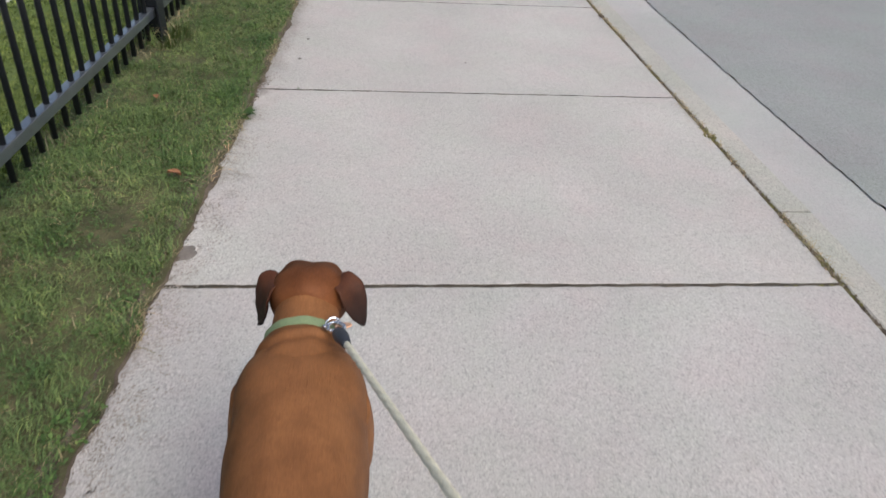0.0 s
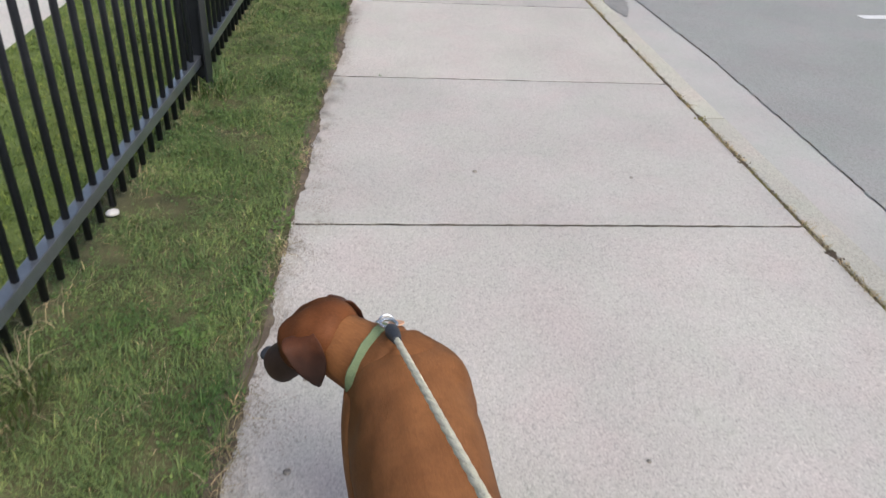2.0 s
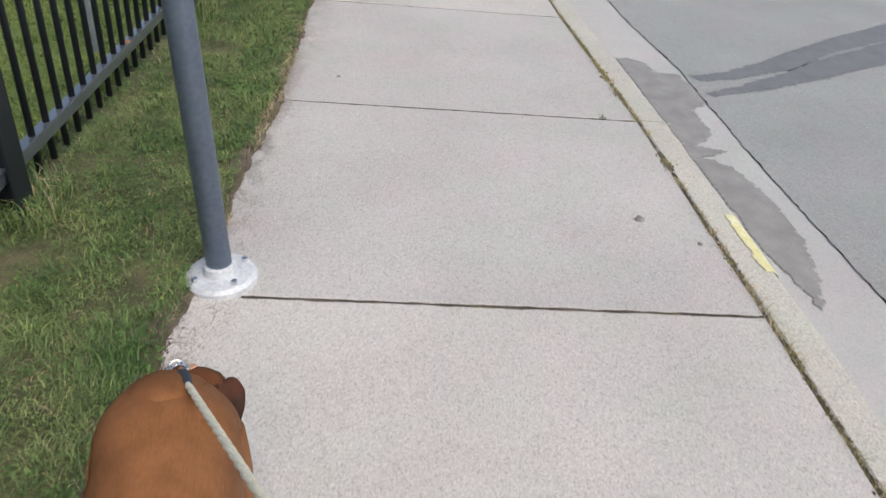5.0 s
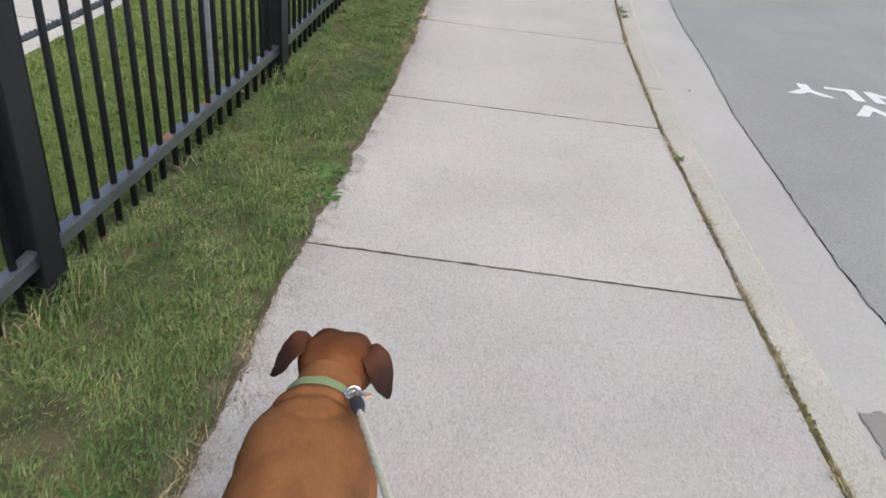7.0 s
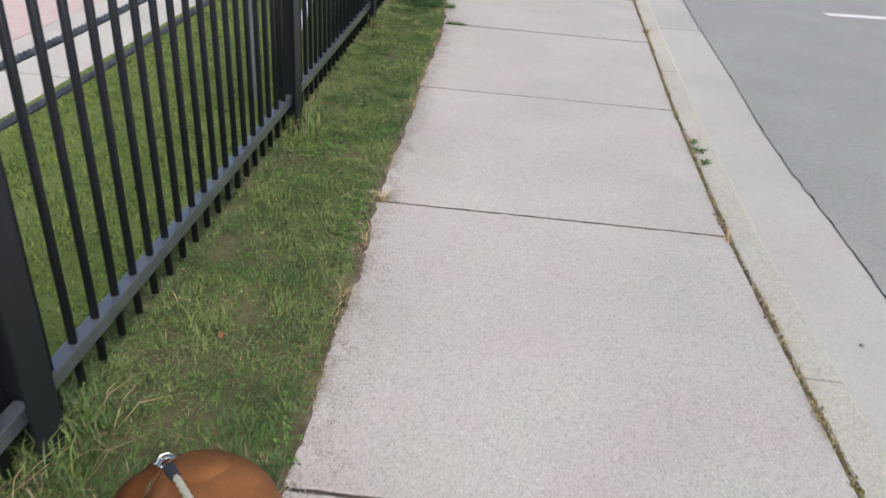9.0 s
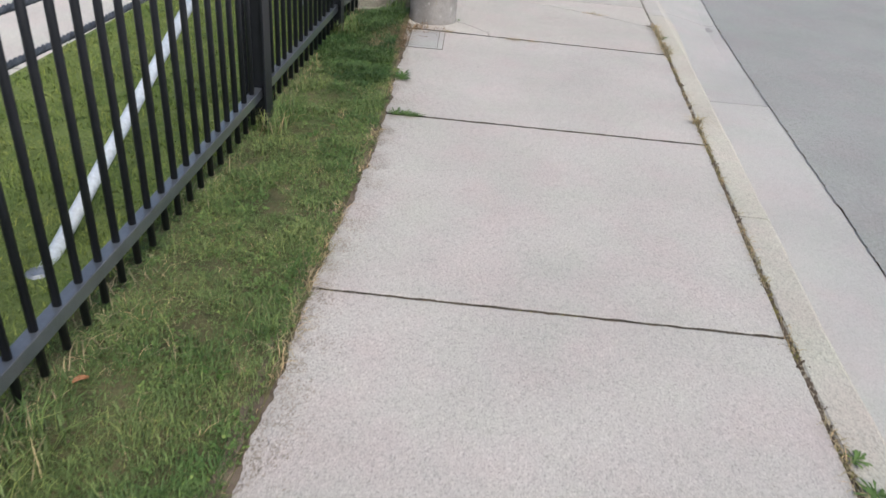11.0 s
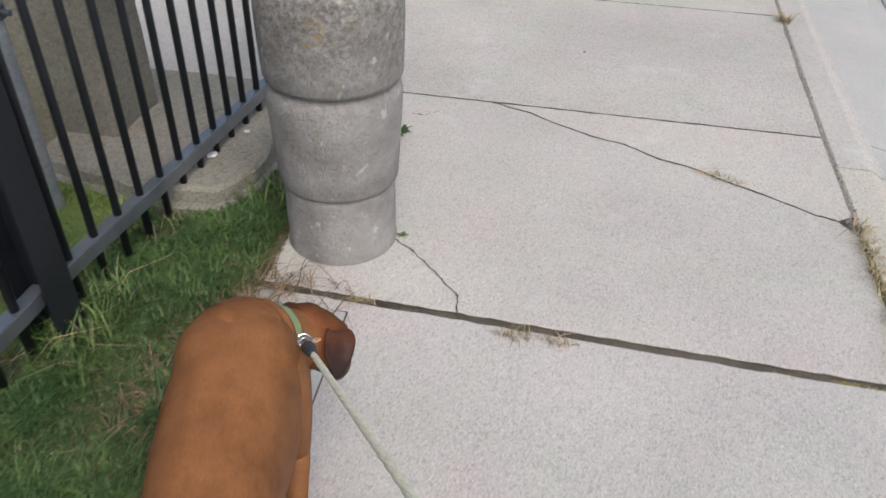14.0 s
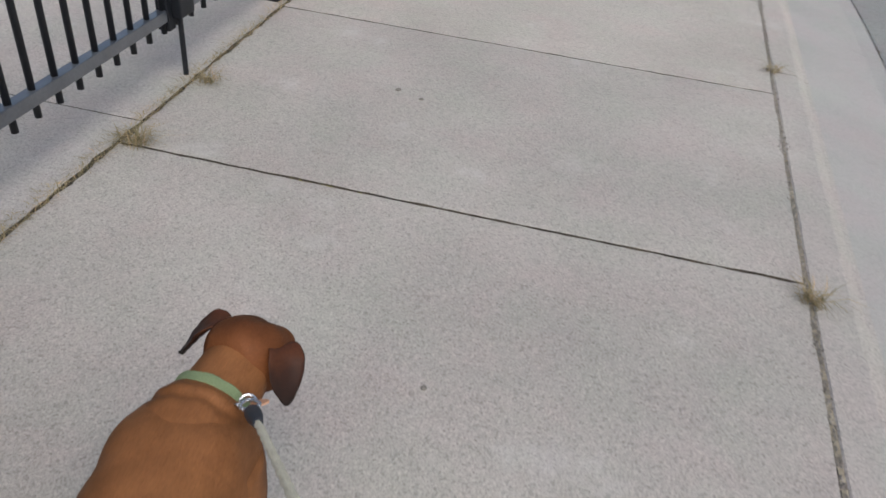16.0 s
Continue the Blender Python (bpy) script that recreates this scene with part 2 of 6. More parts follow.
STEEL = plain("bright_steel", (0.62, 0.66, 0.70), (0.75, 0.78, 0.82), 0.25, metal=0.9, scale=30, fine=90, bump=0.05)
RUBBER = plain("dark_rubber", (0.03, 0.035, 0.045), (0.05, 0.055, 0.065), 0.6, scale=20, fine=120)
TAG = plain("orange_tag", (0.62, 0.34, 0.20), (0.70, 0.42, 0.27), 0.5, scale=20, fine=90)


# ---- mesh tools ----
def link(name, me, material, parent=None, label="", smooth=False):
    me.materials.append(material)
    if smooth:
        for p in me.polygons:
            p.use_smooth = True
    ob = new(name, me)
    ob.parent = parent
    if label:
        ob["label"] = label
    return ob


def part(name, bm, material, parent=None, label="", smooth=False):
    me = bpy.data.meshes.new(name)
    bmesh.ops.recalc_face_normals(bm, faces=bm.faces[:])
    bm.to_mesh(me)
    bm.free()
    return link(name, me, material, parent, label, smooth)


def soup(name, verts, faces, material, parent=None, label="", smooth=False):
    me = bpy.data.meshes.new(name)
    me.from_pydata(verts, [], faces)
    me.update()
    return link(name, me, material, parent, label, smooth)


def group_at(name, m=None, **tags):
    ob = new(name)
    if m is not None:
        ob.matrix_basis = m
    return tagged(ob, **tags)


def box(size, at=(0, 0, 0), bevel=0.0, bm=None, turn=None):
    bm = bm or bmesh.new()
    m = Matrix.Translation(at) @ (turn or Matrix()) @ Matrix.Diagonal((*size, 1))
    made = bmesh.ops.create_cube(bm, size=1, matrix=m)
    if bevel:
        edges = list({e for v in made["verts"] for e in v.link_edges})
        bmesh.ops.bevel(bm, geom=edges, offset=bevel, segments=2, affect="EDGES", profile=0.6)
    return bm


def tube(p0, p1, r0, r1=None, n=12, bm=None):
    bm = bm or bmesh.new()
    p0, p1 = Vector(p0), Vector(p1)
    d = p1 - p0
    m = Matrix.Translation((p0 + p1) / 2) @ d.to_track_quat("Z", "Y").to_matrix().to_4x4()
    bmesh.ops.create_cone(bm, cap_ends=True, segments=n, radius1=r0, radius2=r0 if r1 is None else r1, depth=d.length, matrix=m)
    return bm


def loft(rings, n=20, power=2.2, bm=None):
    """Rings (centre, half width along x, half height) strung along a body; the rings stand across the line of centres."""
    bm = bm or bmesh.new()
    cs = [Vector(r[0]) for r in rings]
    loops = []
    for k, (c, w, h) in enumerate(rings):
        d = (cs[min(k + 1, len(cs) - 1)] - cs[max(k - 1, 0)]).normalized()
        side = Vector((1, 0, 0)) if abs(d.x) < 0.9 else Vector((0, 1, 0))
        up = side.cross(d).normalized()
        side = d.cross(up).normalized()
        loop = []
        for j in range(n):
            a = 2 * math.pi * j / n
            ca, sa = math.cos(a), math.sin(a)
            loop.append(bm.verts.new(cs[k] + side * w * math.copysign(abs(ca) ** (2 / power), ca) + up * h * math.copysign(abs(sa) ** (2 / power), sa)))
        loops.append(loop)
    for a, b in zip(loops, loops[1:]):
        for j in range(n):
            bm.faces.new((a[j], a[(j + 1) % n], b[(j + 1) % n], b[j]))
    bm.faces.new(loops[0][::-1])
    bm.faces.new(loops[-1])
    return bm


def turned(profile, n=40, bm=None):
    """A body of revolution about z from (radius, height) pairs."""
    bm = bm or bmesh.new()
    loops = [[bm.verts.new((r * math.cos(2 * math.pi * j / n), r * math.sin(2 * math.pi * j / n), z)) for j in range(n)] for r, z in profile]
    for a, b in zip(loops, loops[1:]):
        for j in range(n):
            bm.faces.new((a[j], a[(j + 1) % n], b[(j + 1) % n], b[j]))
    bm.faces.new(loops[0][::-1])
    bm.faces.new(loops[-1])
    return bm


def along(ys, xs):
    return lambda y: float(np.interp(y, ys, xs))


def wob(x, y=0.0, z=0.0):
    return noise.noise(Vector((x, y, z)))


# ---- the plan: the walk runs along +y, its joints cross it ----
JOINTS = [-7.5, -6.0, -4.5, -3.0, -1.5, 0.0, 1.503, 2.985, 4.466, 5.966, 7.361, 8.89, 10.402, 11.926, 13.455, 15.014, 16.58, 17.964, 19.389, 20.913, 22.4, 23.9, 25.4, 26.9, 28.4]
x_kerb = along([-8, 0, 1.5, 2.985, 4.466, 5.966, 7.361, 8.89, 10.4, 11.93, 13.455, 15.01, 16.58, 17.96, 19.39, 20.91, 28.4],
               [1.72, 1.62, 1.60, 1.572, 1.558, 1.548, 1.525, 1.445, 1.385, 1.384, 1.449, 1.552, 1.649, 1.712, 1.798, 1.906, 2.45])
x_edge = along([-8, 0, 1.485, 3.01, 4.5, 5.95, 7.32, 8.83, 10.37, 11.88, 13.455, 15.0, 16.2, 16.6, 17.0, 17.5, 17.98, 18.0, 19.4, 20.94, 28.4],
               [-0.95, -0.468, -0.376, -0.313, -0.226, -0.16, -0.091, -0.095, -0.026, -0.048, -0.037, -0.028, -0.10, -0.12, -0.12, -0.16, -0.26, -0.538, -0.548, -0.566, -0.62])
x_road = along([-8, 0.63, 1.87, 3.4, 4.0, 5.23, 7.26, 8.38, 9.35, 11.03, 12.28, 13.0, 13.7, 14.4, 16.7, 18.0, 20.0, 22.7, 28.4],
               [2.45, 2.197, 2.16, 2.13, 2.14, 2.145, 2.07, 2.07, 1.98, 1.95, 2.0, 2.0, 2.03, 2.09, 2.24, 2.345, 2.56, 2.76, 3.1])
k_drop = along([-8, 16.3, 17.3, 28], [1.0, 1.0, 0.25, 0.25])
POSTS = [(-1.20, -2.07), (-1.05, 0.02), (-0.91, 2.11), (-0.775, 4.22), (-0.72, 6.35), (-0.67, 8.42), (-0.575, 10.45), (-0.54, 12.62), (-0.515, 14.73), (-0.497, 16.36), (-0.37, 17.83)]
x_fence = along([p[1] for p in POSTS], [p[0] - 0.045 for p in POSTS])
PLINTH_Y = 16.75
ROAD_Z = -0.10

# ---- ground, road ----
ground = soup("ground", [(-400, -400, -0.16), (400, -400, -0.16), (400, 400, -0.16), (-400, 400, -0.16)], [(0, 1, 2, 3)], TURF)
tagged(ground, "grassy earth reaching to the horizon", "ground", kind="structure")
BED_YS = [float(v) for v in np.arange(-8, 28.4, 0.25)]
BED_N = len(BED_YS)
base = soup("bedding", [(-6, y, -0.009) for y in BED_YS] + [(x_kerb(y) + 0.014, y, -0.009) for y in BED_YS], [(k, BED_N + k, BED_N + k + 1, k + 1) for k in range(BED_N - 1)], JOINT_SOIL)
tagged(base, "dark soil showing in the joints between slabs", "soil", kind="structure")


def ragged_sheet(name, ys, left, right, z_left, z_right, material, cols=2, bumpy=0.0):
    vs, fs = [], []
    for y in ys:
        a, b = left(y), right(y)
        za, zb = z_left(y), z_right(y)
        for c in range(cols):
            u = c / (cols - 1)
            vs.append((a + (b - a) * u, y, za + (zb - za) * u + bumpy * (0.5 + wob(a * 9 + u * 5, y * 4, 3.3)) * min(1.0, 4 * (1 - u) + 0.3)))
    for k in range(len(ys) - 1):
        for c in range(cols - 1):
            p = k * cols + c
            fs.append((p, p + 1, p + cols + 1, p + cols))
    return soup(name, vs, fs, material)


def x_asphalt(y):
    return x_road(y) - 0.003 + 0.010 * max(0, wob(y * 3.1, 1.7)) + 0.010 * wob(y * 9, 4.1) + 0.010 * wob(y * 27, 9.2) + 0.008 * wob(y * 61, 2.2)


ROAD_YS = [float(v) for v in np.arange(-8, 29.0, 0.012)]
road = ragged_sheet("road", ROAD_YS, x_asphalt, lambda y: 11.0, lambda y: ROAD_Z, lambda y: ROAD_Z, ASPHALT)
tagged(road, "faded grey asphalt road with a ragged edge", "road", kind="structure")
seam = soup("road_bed", [(1.9, -8, -0.13), (3.6, -8, -0.13), (3.6, 29, -0.13), (1.9, 29, -0.13)], [(0, 1, 2, 3)], DIRT)
tagged(seam, "black gap between gutter and asphalt", "road bed", kind="structure")


# ---- pavement: slab by slab ----
def slab_mesh(name, outline, material, parent, depth=0.09, chamfer=0.0026, top=0.0, border=None):
    """A cast slab from its outline: top, rounded arris, sides."""
    bm = bmesh.new()
    n = len(outline)
    cx, cy = sum(p[0] for p in outline) / n, sum(p[1] for p in outline) / n
    inner, tops, rims, lows = [], [], [], []
    for k, (x, y) in enumerate(outline):
        ax, ay = outline[k - 1]
        bx, by = outline[(k + 1) % n]
        t = Vector((bx - ax, by - ay, 0)).normalized()
        inw = Vector((-t.y, t.x, 0)) * chamfer
        if border:
            inner.append(bm.verts.new((*border[k], top)))
        tops.append(bm.verts.new((x + inw.x, y + inw.y, top)))
        rims.append(bm.verts.new((x, y, top - chamfer * 1.0)))
        lows.append(bm.verts.new((x, y, top - depth)))
    bm.faces.new(inner or tops)
    for a, b in ((inner, tops), (tops, rims), (rims, lows))[0 if border else 1:]:
        for k in range(n):
            f = bm.faces.new((a[k], b[k], b[(k + 1) % n], a[(k + 1) % n]))
            f.material_index = 1 if a is inner else 2 if a is rims else 0
    ob = part(name, bm, material, parent)
    ob.data.materials.append(TOOLED)
    ob.data.materials.append(JOINT_SOIL)
    return ob


def edge_points(a, b, n, rough, seed):
    a, b = Vector((*a, 0)), Vector((*b, 0))
    d = (b - a).normalized()
    side = Vector((-d.y, d.x, 0))
    out = []
    for k in range(n):
        p = a + (b - a) * (k / n) + side * rough * (wob(k * 0.37 + seed, seed * 1.3) + 0.6 * wob(k * 1.7, seed))
        out.append((p.x, p.y))
    return out


pavement = group_at("pavement", label="grey concrete sidewalk of large cast slabs with worn edges", category="sidewalk", kind="structure")
GAP = 0.0068
WIDE = {15.014: 0.0115, 16.58: 0.0140, 0.0: 0.0085}
CRACK = [(0.40, 17.955), (0.55, 17.90), (0.66, 17.83), (0.80, 17.76), (0.93, 17.72), (1.05, 17.64), (1.17, 17.60), (1.30, 17.52), (1.42, 17.46), (1.55, 17.38), (1.635, 17.35)]
SMALL_CRACK = [(0.19, 16.94), (0.27, 16.88), (0.32, 16.83), (0.36, 16.79), (0.44, 16.70), (0.455, 16.60)]


def pave():
    for k, (y0, y1) in enumerate(zip(JOINTS, JOINTS[1:])):
        a0, a1 = x_edge(y0 + 0.05) - 0.07, x_edge(y1 - 0.05) - 0.07
        if y0 > 17.9:
            a0, a1 = a0 + 0.08, a1 + 0.08
        if abs(y1 - 17.964) < 0.01:
            a1 = -0.52
        b0, b1 = x_kerb(y0) - 0.007, x_kerb(y1) - 0.007
        lo, hi = y0 + WIDE.get(y0, GAP), y1 - WIDE.get(y1, GAP)
        skew = 0.06 if abs(y0 - 16.58) < 0.01 else 0.0
        skew_far = 0.06 if abs(y1 - 16.58) < 0.01 else 0.0
        near = edge_points((a0, lo + skew), (b0, lo), 90, 0.0045, k + 0.1)
        right = edge_points((b0, lo), (b1, hi), 24, 0.004, k + 3.4)
        far = edge_points((b1, hi), (a1, hi + skew_far), 90, 0.0045, k + 7.7)
        left = edge_points((a1, hi + skew_far), (a0, lo + skew), 60, 0.014 if y0 > 17.9 else 0.006, k + 5.2)
        i = 0.055
        inner = edge_points((a0 + i, lo + skew + i), (b0 - i, lo + i), 90, 0.004, k + 1.1) + edge_points((b0 - i, lo + i), (b1 - i, hi - i), 24, 0.004, k + 2.4)
        inner += edge_points((b1 - i, hi - i), (a1 + i, hi + skew_far - i), 90, 0.004, k + 3.7) + edge_points((a1 + i, hi + skew_far - i), (a0 + i, lo + skew + i), 60, 0.004, k + 4.2)
        if abs(y0 - 16.58) < 0.01:
            ends = [(x0 + (x1 - x0) * q / 6, y0 + (y1 - y0) * q / 6) for (x0, y0), (x1, y1) in zip(CRACK, CRACK[1:]) for q in range(6)] + [CRACK[-1]]
            cut = [(x + 0.004 * wob(i * 0.9, 2.2), y + 0.007 * wob(i * 0.7, 5) + 0.004 * wob(i * 1.9, 8)) for i, (x, y) in enumerate(ends)]
            up = [(x, y + 0.0062 + 0.0045 * wob(i * 1.3, 4.4)) for i, (x, y) in enumerate(cut[1:-1])]
            dn = [(x, y - 0.0062 - 0.0045 * wob(i * 1.7, 7.1)) for i, (x, y) in enumerate(cut[1:-1])]
            right_lo = [p for p in right if p[1] < 17.33] + [(1.628, 17.344)]
            right_hi = [(1.629, 17.356)] + [p for p in right if p[1] > 17.372]
            far_r = [p for p in far if p[0] > 0.415]
            far_l = [p for p in far if p[0] < 0.385]
            slab_mesh("slab", near + right_lo + dn[::-1] + far_l + left, DRIVE_CONCRETE, pavement, chamfer=0.0025)
            slab_mesh("slab", right_hi + far_r + up, DRIVE_CONCRETE, pavement, chamfer=0.0025)
        else:
            slab_mesh("slab", near + right + far + left, AGGREGATE if y0 > 17.9 else DRIVE_CONCRETE if y0 > 16.5 else CONCRETE, pavement, border=inner if y0 < 16.5 else None)


pave()

# ---- kerb and gutter, cast in lengths ----
GUTTER_CUTS = [-8.0, -4.6, 16.03, 18.0, 23.5, 28.4]
KERB_CUTS = [-8.0, -6.5, -3.1, 0.44, 4.0, 7.37, 11.04, 14.27, 17.73, 21.2, 24.6, 28.4]


def kerb_profile(y):
    x, d = x_kerb(y) + 0.007, k_drop(y)
    h = 0.10 * d + 0.004
    ch = 0.008 * wob(y * 5.0, 8.8) * d
    return [(x, -0.08), (x + 0.002, -0.005), (x + 0.008, 0.0), (x + 0.118 + ch, 0.0), (x + 0.136 + ch, -0.010 * d - 0.004),
            (x + 0.150, -0.034 * d - 0.006), (x + 0.166, -h + 0.012 * d), (x + 0.19, -h - 0.002)]


def kerb_lengths():
    lengths = [("kerb", a, b) for a, b in zip(KERB_CUTS, KERB_CUTS[1:])] + [("gutter", a, b) for a, b in zip(GUTTER_CUTS, GUTTER_CUTS[1:])]
    for kind_, a, b in lengths:
        ys = [float(v) for v in np.linspace(a + 0.005, b - 0.005, max(12, int((b - a) * 10)))]
        for name, mat_, prof in (("kerb", CURB_CONCRETE if a < 17 else DRIVE_CONCRETE, kerb_profile),
                                 ("gutter", GUTTER_CONCRETE, lambda y: [(x_kerb(y) + 0.198, -0.15), (x_kerb(y) + 0.198, -0.10 * k_drop(y) - 0.008), (x_road(y) - 0.10, ROAD_Z - 0.006), (x_road(y) + 0.006 * wob(y * 4, 1) + 0.004 * wob(y * 19, 3), ROAD_Z - 0.006), (x_road(y), -0.15)])):
            if name != kind_:
                continue
            vs, fs = [], []
            m = len(prof(a))
            for y in ys:
                vs += [(p[0], y, p[1]) for p in prof(y)]
            for i in range(len(ys) - 1):
                for j in range(m - 1):
                    q = i * m + j
                    fs.append((q, q + 1, q + m + 1, q + m))
            fs.append(tuple(range(m)))
            fs.append(tuple(range(len(vs) - m, len(vs)))[::-1])
            ob = soup(name, vs, fs, mat_)
            if name == "kerb":
                tagged(ob, "weathered concrete kerb length with mossy back edge", "kerb", "kerb lengths", "structure")
            else:
                tagged(ob, "smooth pale concrete gutter length beside the kerb", "gutter", "gutter lengths", "structure")


kerb_lengths()


def kerb_joint(y):
    """Dark grime a little below the faces of two kerb lengths."""
    prof = kerb_profile(y)[1:-1]
    vs = [(p[0] - 0.006 * (k > 3), y + q, p[1] - 0.008) for q in (-0.012, 0.012) for k, p in enumerate(prof)]
    m = len(prof)
    tagged(soup("kerb_joint", vs, [(j, j + 1, m + j + 1, m + j) for j in range(m - 1)], JOINT_SOIL), "dark grimy joint between two kerb lengths", "joint", "kerb joints", "structure")


for cut_y in KERB_CUTS[1:-1]:
    kerb_joint(cut_y)


# ---- verge and lawn soil with a ragged edge over the slabs ----
def turf_edge(y):
    e = x_edge(y)
    return e + 0.016 * wob(y * 2.3, 0.7) + 0.014 * wob(y * 7.0, 2.9) + 0.008 * wob(y * 23.0, 5.1)


VERGE_YS = [float(v) for v in np.arange(-8, PLINTH_Y + 0.9, 0.02)]
verge = ragged_sheet("verge", VERGE_YS, lambda y: -1.87, turf_edge,
                     lambda y: 0.008, lambda y: 0.006, TURF, 14, 0.014)
tagged(verge, "worn grass verge under a metal fence", "verge", kind="structure")



def bare_edge(y):
    """How far bare earth reaches over the slabs."""
    return 0.003 + 0.040 * max(0.0, wob(y * 1.15, 4.4)) + 0.024 * max(0.0, wob(y * 4.3, 8.8)) + 0.010 * wob(y * 13, 1.4) + 0.007 * wob(y * 41, 6.1)


edge_earth = ragged_sheet("edge_earth", [float(v) for v in np.arange(-2.2, 16.2, 0.008)], lambda y: turf_edge(y) - 0.05 - 0.03 * wob(y * 5, 9), lambda y: turf_edge(y) + bare_edge(y),
                          lambda y: 0.0115 + 0.004 * wob(y * 9, 2), lambda y: 0.0016, DIRT, 6, 0.005)
tagged(edge_earth, "bare dark earth along the edge of the walk", "soil", kind="structure")


def earth_film():
    """Thin dirt trodden onto the slabs beside the turf, in scattered crumbs that thin out."""
    rng = np.random.default_rng(515)
    vs, fs = [], []
    for _ in range(42000):
        y = rng.uniform(-2.0, 16.3)
        off = abs(rng.normal(0, 0.060)) * (1.0 + 0.8 * wob(y * 1.4, 7.7))
        x = turf_edge(y) + off
        if wob(x * 13, y * 13, 3) + 0.5 * wob(x * 41, y * 41, 5) < -0.20 + 1.6 * off:
            continue
        r = rng.uniform(0.0014, 0.0036)
        o = len(vs)
        a0 = rng.uniform(0, 6.3)
        vs += [(x + r * rng.uniform(0.6, 1.4) * math.cos(a0 + q), y + r * rng.uniform(0.6, 1.4) * math.sin(a0 + q), 0.0013) for q in (0, 1.26, 2.51, 3.77, 5.03)]
        fs.append((o, o + 1, o + 2, o + 3, o + 4))
    tagged(soup("earth_film", vs, fs, EARTH_FILM), "thin trodden dirt on the slab edges", "soil", kind="stuff")


earth_film()

lawn_strip = ragged_sheet("lawn_strip", VERGE_YS[::5], lambda y: -1.87, lambda y: x_fence(y) - 0.12 + 0.05 * wob(y * 3, 2.2), lambda y: 0.031, lambda y: 0.031, LAWN_SOIL, 3)
tagged(lawn_strip, "close mown lawn between fence and footpath", "lawn", kind="structure")

joint_bed = ragged_sheet("joint_bed", [float(v) for v in np.arange(-8, 28, 0.02)], lambda y: x_kerb(y) - 0.0068, lambda y: x_kerb(y) + 0.0088, lambda y: -0.0035 + 0.003 * wob(y * 3, 1) + 0.0025 * wob(y * 21, 4), lambda y: -0.0035 + 0.003 * wob(y * 2.3, 7) + 0.0025 * wob(y * 19, 2), KERB_EARTH)
tagged(joint_bed, "pale brown earth packed along the kerb joint", "soil", kind="structure")


# ---- lawn behind the fence, side path, driveway ----
PATH_X = -1.86
side_path = group_at("side_path", label="pale concrete footpath behind the lawn", category="footpath", kind="structure")


def side_slabs():
    for k in range(12):
        y0 = -8 + 2.1 * k
        out = edge_points((-4.4, y0 + 0.005), (PATH_X, y0 + 0.005), 10, 0.003, k) + edge_points((PATH_X, y0 + 0.005), (PATH_X, y0 + 2.095), 10, 0.006, k + 2)
        out += edge_points((PATH_X, y0 + 2.095), (-4.4, y0 + 2.095), 10, 0.003, k + 4) + [(-4.4, y0 + 2.095)]
        slab_mesh("slab", out, PATH_CONCRETE, side_path, top=0.005)
    return None


side_slabs()
stain = soup("paint_patch", [(-3.3, 11.2, 0.009), (-2.75, 11.2, 0.009), (-2.55, 13.2, 0.009), (-2.6, 16.2, 0.009), (-3.3, 16.2, 0.009)], [(0, 1, 2, 3, 4)], PINK_PAINT)
tagged(stain, "faded pink paint patch on the concrete path", "paint", kind="structure")
lawn_far = soup("lawn", [(-12, -8, -0.012), (-4.35, -8, -0.012), (-4.35, 17.3, -0.012), (-12, 17.3, -0.012)], [(0, 1, 2, 3)], TURF)
tagged(lawn_far, "mown lawn beyond the footpath", "lawn", kind="structure")
drive = group_at("driveway", label="grey concrete driveway behind the gate", category="driveway", kind="structure")


def drive_slabs():
    for k in range(6):
        y0, y1 = 17.75 + 1.8 * k, 17.75 + 1.8 * (k + 1)
        e = lambda y: x_edge(max(y, 18.0)) - 0.004
        out = edge_points((-4.4, y0 + 0.004), (e(y0), y0 + 0.004), 12, 0.003, k + 20) + edge_points((e(y0), y0 + 0.004), (e(y1), y1 - 0.004), 50, 0.012, k + 22)
        out += edge_points((e(y1), y1 - 0.004), (-4.4, y1 - 0.004), 12, 0.003, k + 24) + [(-4.4, y1 - 0.004)]
        slab_mesh("slab", out, DRIVE_CONCRETE, drive, top=0.004)


drive_slabs()

# ---- metal fence ----
RAIL_TOP, RAIL_H, RAIL_D = 0.188, 0.045, 0.04
FENCE_H = 1.5


def picket_mesh(low, high):
    bm = tube((0, 0, low), (0, 0, high), 0.0115, n=10)
    me = bpy.data.meshes.new("picket")
    bm.to_mesh(me)
    bm.free()
    me.materials.append(FENCE_PAINT)
    for p in me.polygons:
        p.use_smooth = len(p.vertices) == 4
    return me


def post_mesh(h):
    """An H-section post: two flanges along the fence, a web between them, a cap plate."""
    bm = box((0.009, 0.096, h), (0.0435, 0, h / 2 - 0.05), 0.002)
    box((0.009, 0.096, h), (-0.0435, 0, h / 2 - 0.05), 0.002, bm)
    box((0.080, 0.008, h), (0, 0.006, h / 2 - 0.05), 0, bm)
    box((0.102, 0.104, 0.012), (0, 0, h - 0.042), 0.003, bm)
    me = bpy.data.meshes.new("post")
    bm.to_mesh(me)
    bm.free()
    me.materials.append(FENCE_PAINT)
    return me


PICKET, POST_ME = picket_mesh(0.05, FENCE_H - 0.02), post_mesh(FENCE_H + 0.06)


